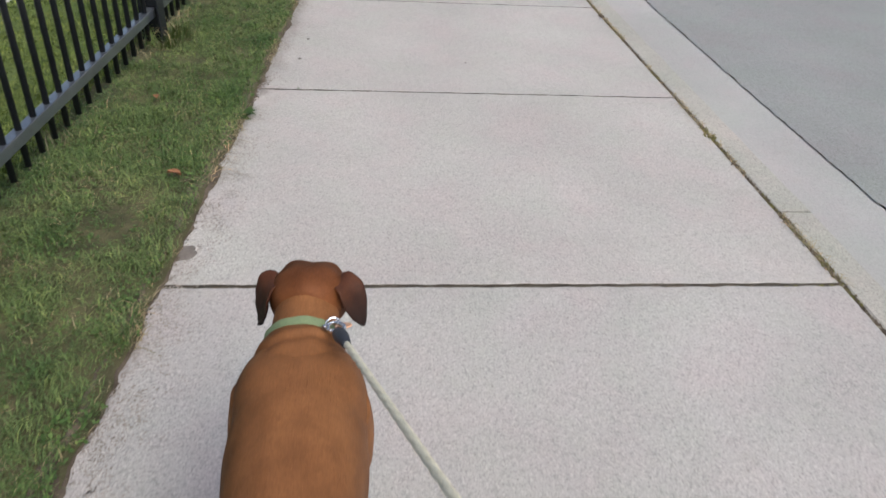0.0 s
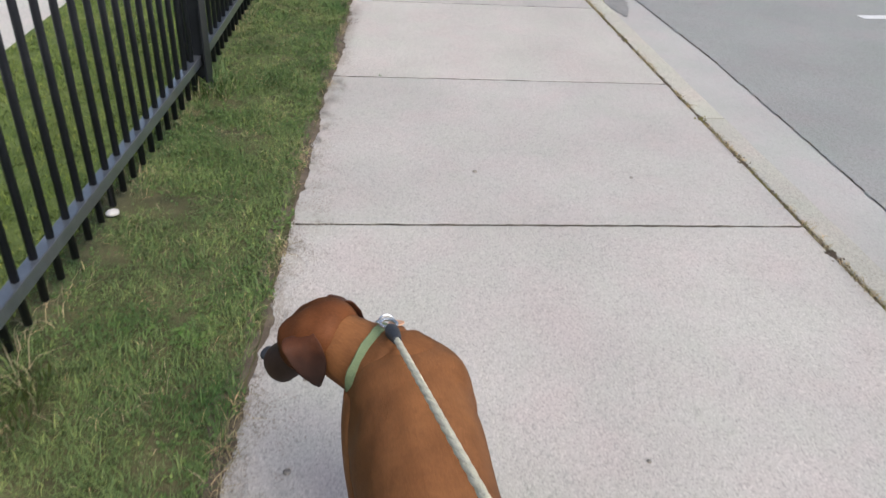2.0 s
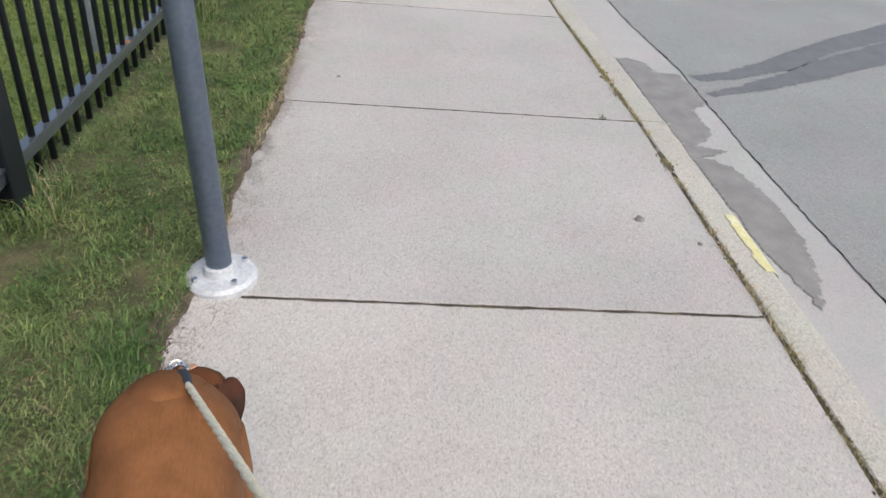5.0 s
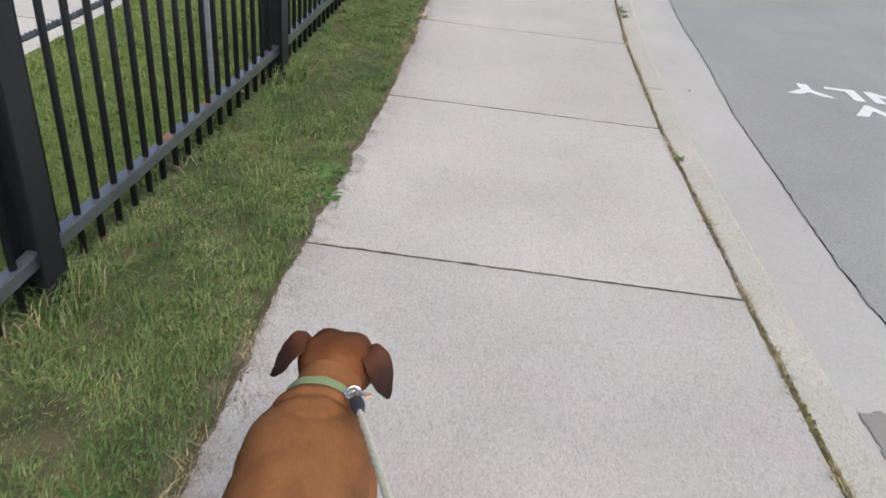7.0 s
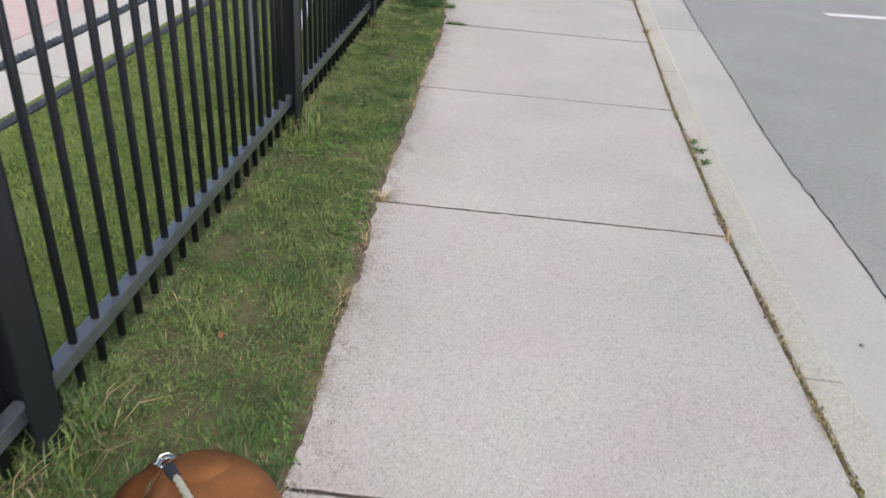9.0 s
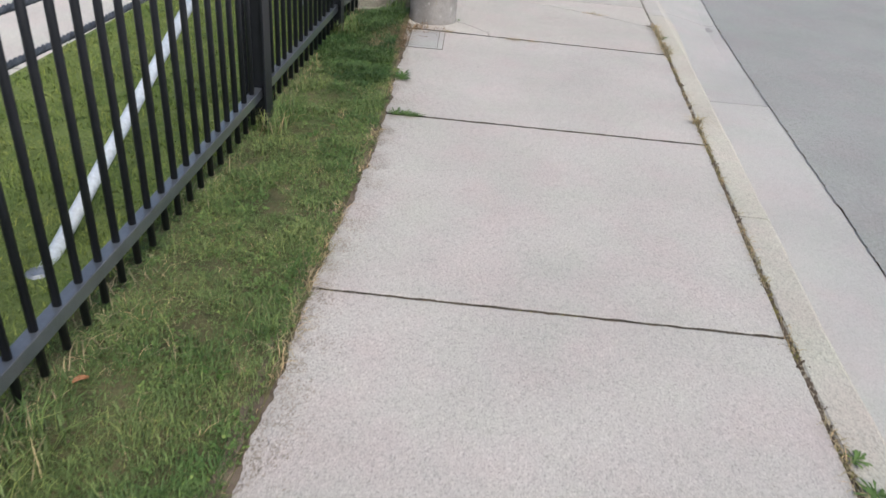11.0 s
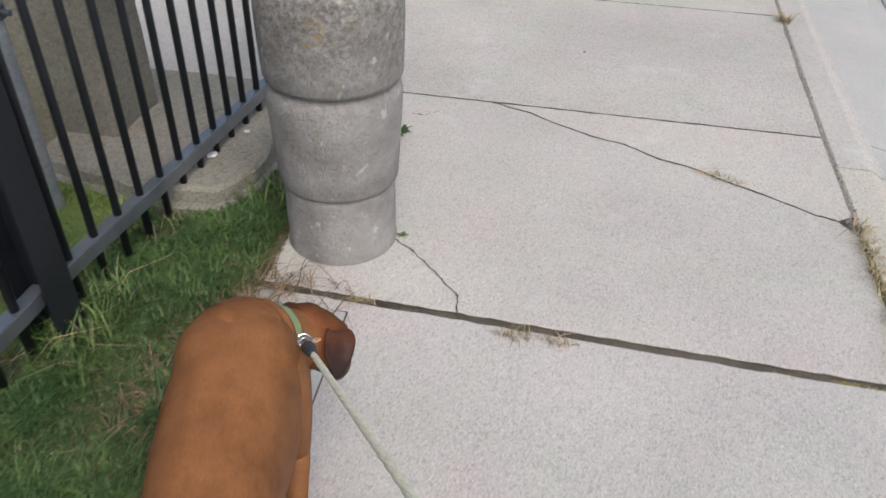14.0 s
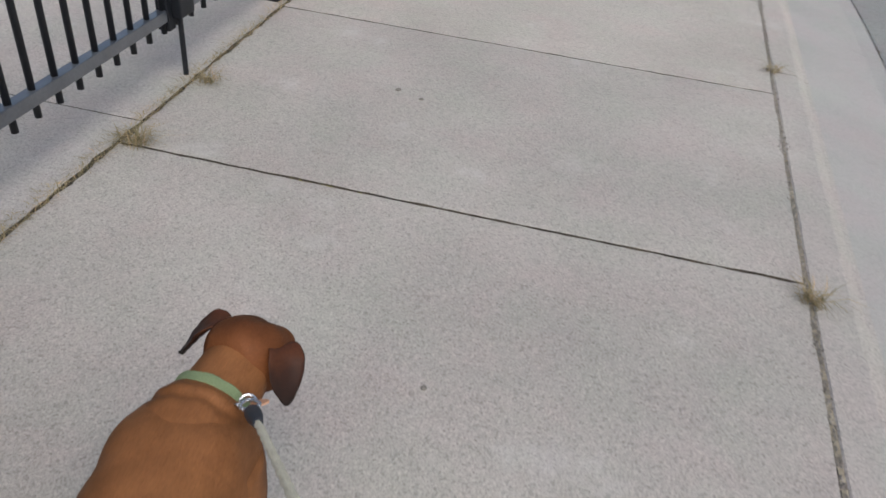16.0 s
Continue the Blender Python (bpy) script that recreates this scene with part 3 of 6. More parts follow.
def fence_bay(a, b):
    """One panel between two posts, with its far post."""
    bay = group_at("fence_panel", label="dark grey steel picket fence panel with a square post", category="fence", group="fence panels along the verge")
    pa, pb = Vector((a[0] - 0.045, a[1] - 0.045, 0)), Vector((b[0] - 0.045, b[1] - 0.045, 0))
    d = (pb - pa).normalized()
    turn = Matrix.Rotation(math.atan2(-d.x, d.y), 4, "Z")
    length = (pb - pa).length - 0.012
    mid = (pa + pb) / 2
    for z in (RAIL_TOP - RAIL_H / 2, FENCE_H - 0.12):
        part("rail", box((RAIL_D, length, RAIL_H), (mid.x, mid.y, z), 0.004, turn=turn), SKYLIT_RAIL, bay)
    n = max(2, round((length - 0.084) / 0.1085))
    for k in range(n):
        p = pa + d * (0.048 + (length - 0.084) * (k + 0.5) / n)
        ob = new("picket", PICKET)
        ob.parent, ob.location = bay, (p.x, p.y, 0)
    ob = new("post", POST_ME)
    ob.parent, ob.location = bay, pb
    ob.rotation_euler.z = math.atan2(-d.x, d.y)
    return bay


for pa_, pb_ in zip(POSTS, POSTS[1:]):
    fence_bay(pa_, pb_)


def rust_marks():
    for x, y in ((x_fence(7.5) + 0.002, 7.42), (x_fence(9.2), 9.18), (x_fence(9.5), 9.55)):
        bm = bmesh.new()
        vs = [bm.verts.new((x + 0.019 * math.cos(a) * (0.8 + 0.2 * math.sin(3 * a)), y + 0.045 * math.sin(a) * (0.8 + 0.2 * math.cos(2 * a)), RAIL_TOP + 0.0012)) for a in np.linspace(0, 6.1, 14)]
        bm.faces.new(vs)
        tagged(part("rust_stain", bm, RUST), "rust stain on a fence rail", "stain", "rust stains")


rust_marks()


# ---- sliding gate over the driveway ----
GATE_PICKET = picket_mesh(0.195, FENCE_H - 0.02)


def gate():
    g = group_at("gate", label="dark steel picket gate hanging above the driveway", category="gate")
    x = -0.63
    part("bottom_rail", box((0.04, 2.9, 0.045), (x, 19.45, 0.265), 0.004), SKYLIT_RAIL, g)
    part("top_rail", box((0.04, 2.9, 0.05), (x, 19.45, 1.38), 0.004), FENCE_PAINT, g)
    for k in range(26):
        ob = new("picket", GATE_PICKET)
        ob.parent, ob.location = g, (x, 18.06 + k * 0.1085, 0)
    part("stile", box((0.05, 0.05, 1.25), (x, 19.93, 0.83), 0.004), FENCE_PAINT, g)
    part("drop_rod", tube((x + 0.035, 19.97, 0.003), (x + 0.035, 19.97, 0.62), 0.011), FENCE_PAINT, g, "dark steel drop bolt reaching the ground")
    part("latch_box", box((0.075, 0.11, 0.10), (x + 0.025, 19.99, 0.30), 0.006), FENCE_PAINT, g, "dark steel latch housing")
    part("end_post", box((0.09, 0.09, 1.55), (x - 0.01, 20.98, 0.775), 0.006), FENCE_PAINT, g)
    return g


gate()


# ---- rope railing behind the lawn fence ----
def rail_post(x, y, h=1.0):
    g = group_at("railing_post", pose(x, y, 0), label="galvanised round post clamping two steel ropes", category="post", group="railing posts")
    part("pole", tube((0, 0, -0.05), (0, 0, h), 0.026, n=16), GALV, g, smooth=False)
    part("cap", turned([(0.03, h - 0.01), (0.03, h + 0.01), (0.012, h + 0.022)], 16), GALV, g)
    for z in (0.66, 0.80):
        part("clamp", turned([(0.03, z - 0.022), (0.037, z - 0.018), (0.037, z + 0.018), (0.03, z + 0.022)], 16), ROPE_MAT, g, "dark steel rope clamp")
        part("bolt", tube((-0.06, 0, z), (0.06, 0, z), 0.009, n=8), ROPE_MAT, g)
    return g


RAIL_POSTS = [(-0.97, 7.72), (-0.86, 10.13), (-0.85, 12.9), (-0.85, 15.68), (-0.87, 16.82)]
for px, py in RAIL_POSTS:
    rail_post(px, py)


def steel_rope(a, b, r=0.0105, strands=3, pitch=0.07):
    """A laid rope: strands wound round one another."""
    a, b = Vector(a), Vector(b)
    d = (b - a).normalized()
    s = d.cross(Vector((0, 0, 1))).normalized()
    u = s.cross(d)
    n = int((b - a).length / 0.014)
    vs, fs = [], []
    for w in range(strands):
        o = len(vs)
        for k in range(n + 1):
            t = k / n
            ang = t * (b - a).length / pitch * 2 * math.pi + w * 2 * math.pi / strands
            c = a + (b - a) * t + (s * math.cos(ang) + u * math.sin(ang)) * r * 0.55 - Vector((0, 0, 0.03 * math.sin(math.pi * t)))
            for j in range(6):
                q = j * math.pi / 3
                vs.append(c + (s * math.cos(q) + u * math.sin(q)) * r * 0.62)
        for k in range(n):
            for j in range(6):
                p0 = o + k * 6
                fs.append((p0 + j, p0 + (j + 1) % 6, p0 + 6 + (j + 1) % 6, p0 + 6 + j))
    ob = soup("steel_rope", [tuple(v) for v in vs], fs, ROPE_MAT, smooth=True)
    return tagged(ob, "dark twisted rope strung between railing posts", "rope", "railing ropes")


for (ax, ay), (bx, by) in zip(RAIL_POSTS, RAIL_POSTS[1:]):
    for z in (0.66, 0.80):
        steel_rope((ax, ay, z), (bx, by, z))


# ---- lamp post standing on a ringed concrete base ----
def lamp_post():
    g = group_at("lamp_post", pose(0.038, 16.925, 0, 0, 0, 0), label="pale blue lamp post on a lichen-stained round concrete base", category="lamp post")
    lower = [(0.169, -0.03), (0.168, 0.012), (0.1655, 0.02), (0.165, 0.200), (0.163, 0.212), (0.157, 0.216), (0.157, 0.222), (0.171, 0.227), (0.175, 0.235), (0.181, 0.33), (0.187, 0.44), (0.189, 0.492), (0.186, 0.512), (0.178, 0.526),
             (0.168, 0.534), (0.168, 0.541), (0.187, 0.546), (0.191, 0.556), (0.193, 0.60), (0.195, 0.70), (0.193, 0.78), (0.186, 0.815)]
    part("concrete_base", turned(lower, 48), OLD_BASE, g, "weathered round concrete base with two grooves", smooth=True)
    flange = part("flange", turned([(0.178, 0.800), (0.186, 0.800), (0.188, 0.803), (0.188, 0.868), (0.186, 0.872), (0.184, 0.873), (0.178, 0.876), (0.150, 0.897), (0.118, 0.915), (0.112, 0.919), (0.109, 0.923), (0.100, 0.945), (0.088, 0.985), (0.075, 1.04), (0.066, 1.12), (0.062, 1.2)], 64), BLUE_PAINT, g, "pale blue flared metal cover", smooth=True)
    for p in flange.data.polygons:
        p.use_smooth = p.center.z > 0.93 or 0.81 < p.center.z < 0.86
    part("shaft", turned([(0.06, 1.19), (0.055, 2.6), (0.045, 4.6)], 24), BLUE_PAINT, g, smooth=True)
    bm = bmesh.new()
    line = [(0.1885, 0.803), (0.1885, 0.868), (0.179, 0.8765), (0.151, 0.8975), (0.119, 0.9155), (0.110, 0.9235), (0.101, 0.9455), (0.089, 0.9855), (0.076, 1.0405), (0.067, 1.12), (0.063, 1.19)]
    for k, ((r0, z0), (r1, z1)) in enumerate(zip(line, line[1:])):
        a0, a1 = radians(-92 + 2.5 * wob(k * 0.8, 3)), radians(-92 + 2.5 * wob(k * 0.8 + 0.8, 3))
        tube((r0 * math.cos(a0), r0 * math.sin(a0), z0), (r1 * math.cos(a1), r1 * math.sin(a1), z1), 0.0012, n=6, bm=bm)
    part("seam", bm, RUBBER, g, "thin dark seam down the cover")
    hole = turned([(0.050, 0.0), (0.050, 0.003)], 24)
    for v in hole.verts:
        v.co.y *= 0.16
        v.co = Matrix.Rotation(radians(30), 3, "X") @ v.co + Vector((0.016, -0.120, 0.9175))
    part("access_slot", hole, RUBBER, g, "dark open slot in the cover")
    return g


def base_material():
    m, n, l, b = shader("lichen_concrete", 0.95, 0, 0.2)
    co = coords(n)
    c = ramp(n, l, noise_tex(n, l, co, 7, 6, 0.65), [(0.3, (0.205, 0.195, 0.185)), (0.7, (0.40, 0.39, 0.38))])
    spots = ramp(n, l, noise_tex(n, l, co, 58, 6, 0.8), [(0.40, (0, 0, 0)), (0.62, (0.85, 0.85, 0.85))])
    sep = n.new("ShaderNodeSeparateXYZ")
    l.new(co, sep.inputs[0])
    high = ramp(n, l, sep.outputs["Z"], [(0.45, (0.10, 0.10, 0.10)), (0.75, (1.0, 1.0, 1.0))])
    c = mix(n, l, "MIX", mix(n, l, "MULTIPLY", 1.0, spots, high), c, (0.105, 0.094, 0.075))
    lich = ramp(n, l, noise_tex(n, l, co, 19, 4, 0.7), [(0.60, (0, 0, 0)), (0.72, (1, 1, 1))])
    c = mix(n, l, "MIX", mix(n, l, "MULTIPLY", 0.8, lich, high), c, (0.30, 0.22, 0.08))
    pit = ramp(n, l, noise_tex(n, l, co, 150, 3, 0.7), [(0.60, (0, 0, 0)), (0.70, (0.7, 0.7, 0.7))])
    c = mix(n, l, "MIX", pit, c, (0.10, 0.095, 0.085))
    pale = ramp(n, l, noise_tex(n, l, co, 26, 3), [(0.64, (0, 0, 0)), (0.72, (1, 1, 1))])
    c = mix(n, l, "MIX", mix(n, l, "MULTIPLY", 1.0, pale, (0.6, 0.6, 0.6)), c, (0.55, 0.54, 0.52))
    l.new(c, b.inputs["Base Color"])
    bumped(n, l, b, noise_tex(n, l, co, 70, 5, 0.7), 0.7, 0.012)
    return m


OLD_BASE = base_material()
lamp_post()


# ---- sign pole ----
def sign_pole():
    g = group_at("sign_pole", pose(-0.085, 6.05, 0, 0, -2.7, 0), label="grey-blue steel sign pole on a round flange", category="pole")
    part("shaft", tube((0, 0, 0.0), (0, 0, 2.9), 0.036, n=28), POLE_PAINT, g, smooth=True)
    part("flange", turned([(0.105, -0.01), (0.105, 0.012), (0.095, 0.022), (0.05, 0.026), (0.045, 0.05), (0.037, 0.055)], 28), PALE_METAL, g, "pale round base flange")
    for a in (40, 130, 220, 310):
        part("bolt", tube((0.08 * math.cos(radians(a)), 0.08 * math.sin(radians(a)), 0.015), (0.08 * math.cos(radians(a)), 0.08 * math.sin(radians(a)), 0.036), 0.009, n=6), STEEL, g)
    return g


sign_pole()


# ---- service cover in the slab corner ----
def service_cover():
    g = group_at("service_cover", pose(0.042, 16.375, 0.0, 0, 0, 1.5), label="rectangular pale concrete service cover set beside the walk", category="cover")
    part("lid", box((0.184, 0.318, 0.03), (-0.012, 0.012, -0.009), 0.002), GUTTER_CONCRETE, g)
    part("gap", box((0.236, 0.384, 0.02), (0, 0, -0.0085)), JOINT_SOIL, g, "dark grimy gap round lid and frame")
    for (fx, fy), (sx, sy) in (((-0.116, 0), (0.010, 0.372)), ((0.0985, 0), (0.031, 0.374)), ((-0.012, -0.1685), (0.184, 0.035)), ((-0.012, 0.182), (0.184, 0.010))):
        part("frame", box((sx, sy, 0.03), (fx, fy, -0.0105), 0.002), GUTTER_CONCRETE, g)
    part("lettering_bar", box((0.06, 0.010, 0.002), (-0.02, 0.06, 0.0056)), OLD_CONCRETE, g)
    return g


service_cover()


# ---- old concrete plinth at the end of the verge ----
def plinth():
    """A rough cast footing with a worn top course."""
    g = group_at("plinth", label="low worn concrete plinth beneath the fence end", category="plinth")
    pts = [(-1.05, 17.0), (-0.60, 16.9), (-0.38, 16.93), (-0.30, 17.08), (-0.29, 17.74), (-1.05, 17.74)]
    ring = []
    for (ax, ay), (bx, by) in zip(pts, pts[1:] + pts[:1]):
        ring += [(ax + (bx - ax) * i / 8, ay + (by - ay) * i / 8) for i in range(8)]
    cx, cy = -0.66, 17.35

    def course(name, levels, label):
        bm = bmesh.new()
        loops = []
        for k, (shrink, z) in enumerate(levels):
            loops.append([bm.verts.new((x + (cx - x) * shrink + 0.010 * wob(x * 9, y * 9, z * 20 + k), y + (cy - y) * shrink + 0.010 * wob(y * 8, x * 9, z * 20 + 5), z + 0.006 * wob(x * 7, y * 7, 2))) for x, y in ring])
        for a, b in zip(loops, loops[1:]):
            for k in range(len(ring)):
                bm.faces.new((a[k], a[(k + 1) % len(ring)], b[(k + 1) % len(ring)], b[k]))
        bm.faces.new(loops[-1])
        part(name, bm, OLD_CONCRETE, g, label)

    course("footing", [(-0.05, -0.03), (-0.04, 0.03), (0.0, 0.045)], "rough stained footing")
    course("cap", [(0.0, 0.04), (0.005, 0.085), (0.03, 0.10), (0.5, 0.103), (0.9, 0.104)], "worn pale top")
    for x, y, r in ((-0.47, 17.12, 0.020), (-0.42, 17.30, 0.012), (-0.52, 17.04, 0.010), (-0.36, 17.42, 0.011)):
        small_chip(x, y, r)
    return g


def small_chip(x, y, r):
    bm = bmesh.new()
    bmesh.ops.create_icosphere(bm, subdivisions=1, radius=r)
    for v in bm.verts:
        v.co.z *= 0.3
        v.co *= 1 + 0.3 * wob(v.co.x * 90 + x, v.co.y * 90)
    ob = part("chip", bm, WHITE_PAINT)
    ob.location = (x, y, 0.106)
    return tagged(ob, "pale flake lying on the worn plinth", "flake", "pale flakes")


plinth()


def pier():
    g = group_at("pier", label="grey-brown weathered concrete pier behind the fence", category="pier")
    bm = box((0.44, 0.29, 1.0), (-1.05, 17.305, 0.504), 0.02)
    bmesh.ops.subdivide_edges(bm, edges=bm.edges[:], cuts=7, use_grid_fill=True)
    for v in bm.verts:
        v.co += Vector((wob(v.co.x * 6, v.co.y * 6, v.co.z * 6), wob(v.co.y * 6, v.co.z * 6, 3), 0)) * 0.008
    part("shaft", bm, PIER_STONE, g)
    return g


PIER_STONE = concrete("pier_concrete", 0.24, 0.15, 0.35, 0.09, 90, (0.09, 0.07, 0.05))
pier()


# ---- yellow deposit box ----
def deposit_box():
    g = group_at("deposit_box", pose(-1.33, 17.04, 0.01, 0, 0, -3), label="yellow plastic deposit box with a white label", category="box")
    bm = box((0.33, 0.30, 0.29), (0, 0.17, 0.145), 0.022)
    part("body", bm, BIN_YELLOW, g)
    part("lid", box((0.345, 0.315, 0.05), (0, 0.17, 0.312), 0.018), BIN_YELLOW, g)
    part("label_sheet", box((0.195, 0.003, 0.185), (-0.012, 0.0175, 0.155)), LABEL_WHITE, g, "pale label sheet")
    for k, r in enumerate((0.012, 0.022, 0.032)):
        bm = bmesh.new()
        prev = None
        for i in range(9):
            a = radians(-55 + 110 * i / 8 + 180)
            pair = [bm.verts.new((-0.06 + q * math.cos(a), 0.0145, 0.200 + q * math.sin(a))) for q in (r, r + 0.006)]
            if prev:
                bm.faces.new((prev[0], prev[1], pair[1], pair[0]))
            prev = pair
        part("mark", bm, PRINT_ORANGE, g, "orange round printed mark")
    for name, z, h, w in (("lettering", 0.222, 0.014, 0.05), ("lettering", 0.198, 0.014, 0.075), ("small_print", 0.140, 0.005, 0.05), ("small_print", 0.128, 0.005, 0.06)):
        part(name, box((w, 0.002, h), (0.035, 0.0145, z)), PRINT_GREY, g)
    return g


deposit_box()


def brace(p0, p1):
    """A white pipe that props a railing post, flattened and bolted at its top."""
    g = group_at("brace_pipe", label="white pipe slanting up from the lawn to a railing post", category="pipe", group="railing braces")
    p0, p1 = Vector(p0), Vector(p1)
    d = (p1 - p0).normalized()
    part("tube", tube(p0 - d * 0.04, p1, 0.023, n=18), PIPE_WHITE, g, smooth=True)
    part("collar", tube(p1 - d * 0.04, p1 + d * 0.01, 0.029, n=16), GALV, g, "galvanised collar")
    part("bolt", tube(p1 + Vector((-0.045, 0, 0)), p1 + Vector((0.045, 0, 0)), 0.009, n=8), STEEL, g)
    part("foot", turned([(0.040, -0.005), (0.042, 0.012), (0.034, 0.022), (0.026, 0.03)], 18), GALV, g, "galvanised ground socket").location = (p0.x, p0.y, 0.01)
    return g


brace((-0.85, 13.33, 0.0), (-0.85, 15.63, 0.86))
brace((-0.88, 15.70, 0.03), (-0.87, 16.77, 0.90))


# ---- paint on kerb and road ----
def kerb_paint():
    ys = np.linspace(6.2, 6.56, 24)
    vs, fs = [], []
    for k, y in enumerate(ys):
        p = kerb_profile(float(y))
        j = 0.008 * wob(y * 30, 2) + 0.006 * wob(y * 90, 5)
        for q in ((p[3][0] - 0.030 + 2 * j, p[3][1] + 0.0036), (p[3][0] + 0.001, p[3][1] + 0.0036), (p[4][0] + 0.003, p[4][1] + 0.003), (p[5][0] + 0.003, p[5][1] + 0.003), ((p[5][0] + p[6][0]) / 2 + 0.003 + j * 0.3, (p[5][1] + p[6][1]) / 2 + 0.003)):
            vs.append((q[0], float(y) + 0.02 * wob(q[0] * 60, 1) * (1 if k in (0, 23) else 0), q[1]))
    for k in range(23):
        for c in range(4):
            o = k * 5 + c
            fs.append((o, o + 1, o + 6, o + 5))
    tagged(soup("kerb_paint", vs, fs, YELLOW_PAINT), "worn yellow paint dab on the kerb", "paint", kind="structure")


kerb_paint()


def strip(name, a, b, w, z=ROAD_Z + 0.003, mat_=None, label="white painted bay line on the asphalt"):
    a, b = Vector((*a, z)), Vector((*b, z))
    d = (b - a).normalized()
    s = Vector((-d.y, d.x, 0)) * w / 2
    vs, n = [], 20
    for k in range(n + 1):
        c = a + (b - a) * (k / n)
        for sg in (1, -1):
            vs.append(tuple(c + s * sg * (1 + 0.06 * wob(k * 2.1, sg))))
    return tagged(soup(name, vs, [(2 * k, 2 * k + 1, 2 * k + 3, 2 * k + 2) for k in range(n)], mat_ or WHITE_PAINT), label, "road marking", "road markings", "structure")


strip("bay_line", (3.83, 6.37), (6.3, 6.60), 0.10)
strip("bay_line", (4.80, 6.58), (4.78, 7.32), 0.12)
strip("bay_line", (3.74, 17.30), (6.3, 17.62), 0.14)


def road_words():
    """Stencilled words that face traffic coming the other way."""
    for word, x, y in (("RV", 3.06, 11.43), ("ONLY", 3.08, 11.73)):
        cu = bpy.data.curves.new("lettering", "FONT")
        cu.body, cu.size, cu.align_x, cu.align_y, cu.offset = word, 0.30, "CENTER", "CENTER", 0.012
        cu.space_character = 1.15
        tmp = bpy.data.objects.new("lettering", cu)
        scene.collection.objects.link(tmp)
        me = bpy.data.meshes.new_from_object(tmp.evaluated_get(bpy.context.evaluated_depsgraph_get()))
        bpy.data.objects.remove(tmp)
        ob = link("road_lettering", me, WHITE_PAINT)
        ob.matrix_basis = pose(x, y, ROAD_Z + 0.003, 0, 0, 180) @ Matrix.Diagonal((1.42, 1.0, 1, 1))
        tagged(ob, "white stencilled letters %s on the asphalt" % word, "road marking", "road markings", "structure")


road_words()


def blot(name, outline, z, mat_, label, category="stain"):
    bm = bmesh.new()
    n = len(outline)
    pts = []
    for k in range(n):
        a, b = Vector((*outline[k], 0)), Vector((*outline[(k + 1) % n], 0))
        m = max(2, int((b - a).length / 0.012))
        for i in range(m):
            p = a + (b - a) * (i / m)
            s = min(1.0, (b - a).length * 12)
            pts.append((p.x + s * (0.024 * wob(p.x * 14, p.y * 14) + 0.014 * wob(p.x * 50, p.y * 50)), p.y + s * (0.024 * wob(p.y * 13, p.x * 11, 4) + 0.012 * wob(p.y * 47, p.x * 50, 2)), z))
    bm.faces.new([bm.verts.new(p) for p in pts])
    return tagged(part(name, bm, mat_), label, category, kind="structure")


def damp(name, outline, z, mat_, label, soft=0.028, cell=0.0075):
    """A stain with a frayed rim: small cells kept where they lie inside the wandering outline."""
    pts = np.array(outline)
    nxt = np.roll(pts, -1, 0)
    lo, hi = pts.min(0) - 0.05, pts.max(0) + 0.05
    vs, fs = [], []
    for y in np.arange(lo[1], hi[1], cell):
        for x in np.arange(lo[0], hi[0], cell):
            e = nxt - pts
            w = np.array([x, y]) - pts
            t = np.clip((w * e).sum(1) / np.maximum((e * e).sum(1), 1e-9), 0, 1)
            dist = np.sqrt((((w - e * t[:, None])) ** 2).sum(1).min())
            cross = ((pts[:, 1] > y) != (nxt[:, 1] > y)) & (x < e[:, 0] * (y - pts[:, 1]) / np.where(np.abs(e[:, 1]) < 1e-9, 1e-9, e[:, 1]) + pts[:, 0])
            inside = dist if cross.sum() % 2 else -dist
            if inside + soft * (0.5 * wob(x * 9, y * 9) + 0.6 * wob(x * 31, y * 31, 2) + 0.4 * wob(x * 67, y * 67, 5)) < 0:
                continue
            o = len(vs)
            vs += [(x, y, z), (x + cell, y, z), (x + cell, y + cell, z), (x, y + cell, z)]
            fs.append((o, o + 1, o + 2, o + 3))
    return tagged(soup(name, vs, fs, mat_), label, "stain", kind="stuff")


damp("damp_patch", [(1.80, 8.53), (1.88, 8.47), (1.90, 8.31), (2.03, 8.29), (2.06, 8.16), (2.065, 7.98), (2.06, 7.85), (1.94, 7.78), (1.95, 7.66), (1.97, 7.53), (1.89, 7.41), (1.82, 7.36), (1.96, 7.32), (1.83, 7.24), (1.93, 7.16), (1.98, 6.9), (1.99, 6.6), (1.92, 6.3), (1.85, 6.15), (1.79, 6.5), (1.77, 7.0), (1.755, 7.48), (1.738, 7.88), (1.733, 8.24), (1.72, 8.5)], ROAD_Z - 0.0032, WET, "damp grey stain along the gutter")
damp("damp_track", [(2.11, 8.27), (2.35, 8.38), (2.71, 8.64), (3.1, 8.96), (3.39, 9.18), (4.2, 9.75), (4.2, 9.45), (3.21, 8.85), (2.84, 8.51), (2.6, 8.38), (2.33, 8.25), (2.11, 8.19)], ROAD_Z + 0.002, WET_ROAD, "damp streak crossing the asphalt", 0.035, 0.011)
damp("damp_track", [(2.11, 8.02), (2.35, 8.16), (2.65, 8.37), (3.16, 8.76), (4.1, 9.40), (4.1, 9.05), (2.96, 8.38), (2.58, 8.16), (2.3, 8.04), (2.11, 7.97)], ROAD_Z + 0.002, WET_ROAD, "damp streak crossing the asphalt", 0.035, 0.011)
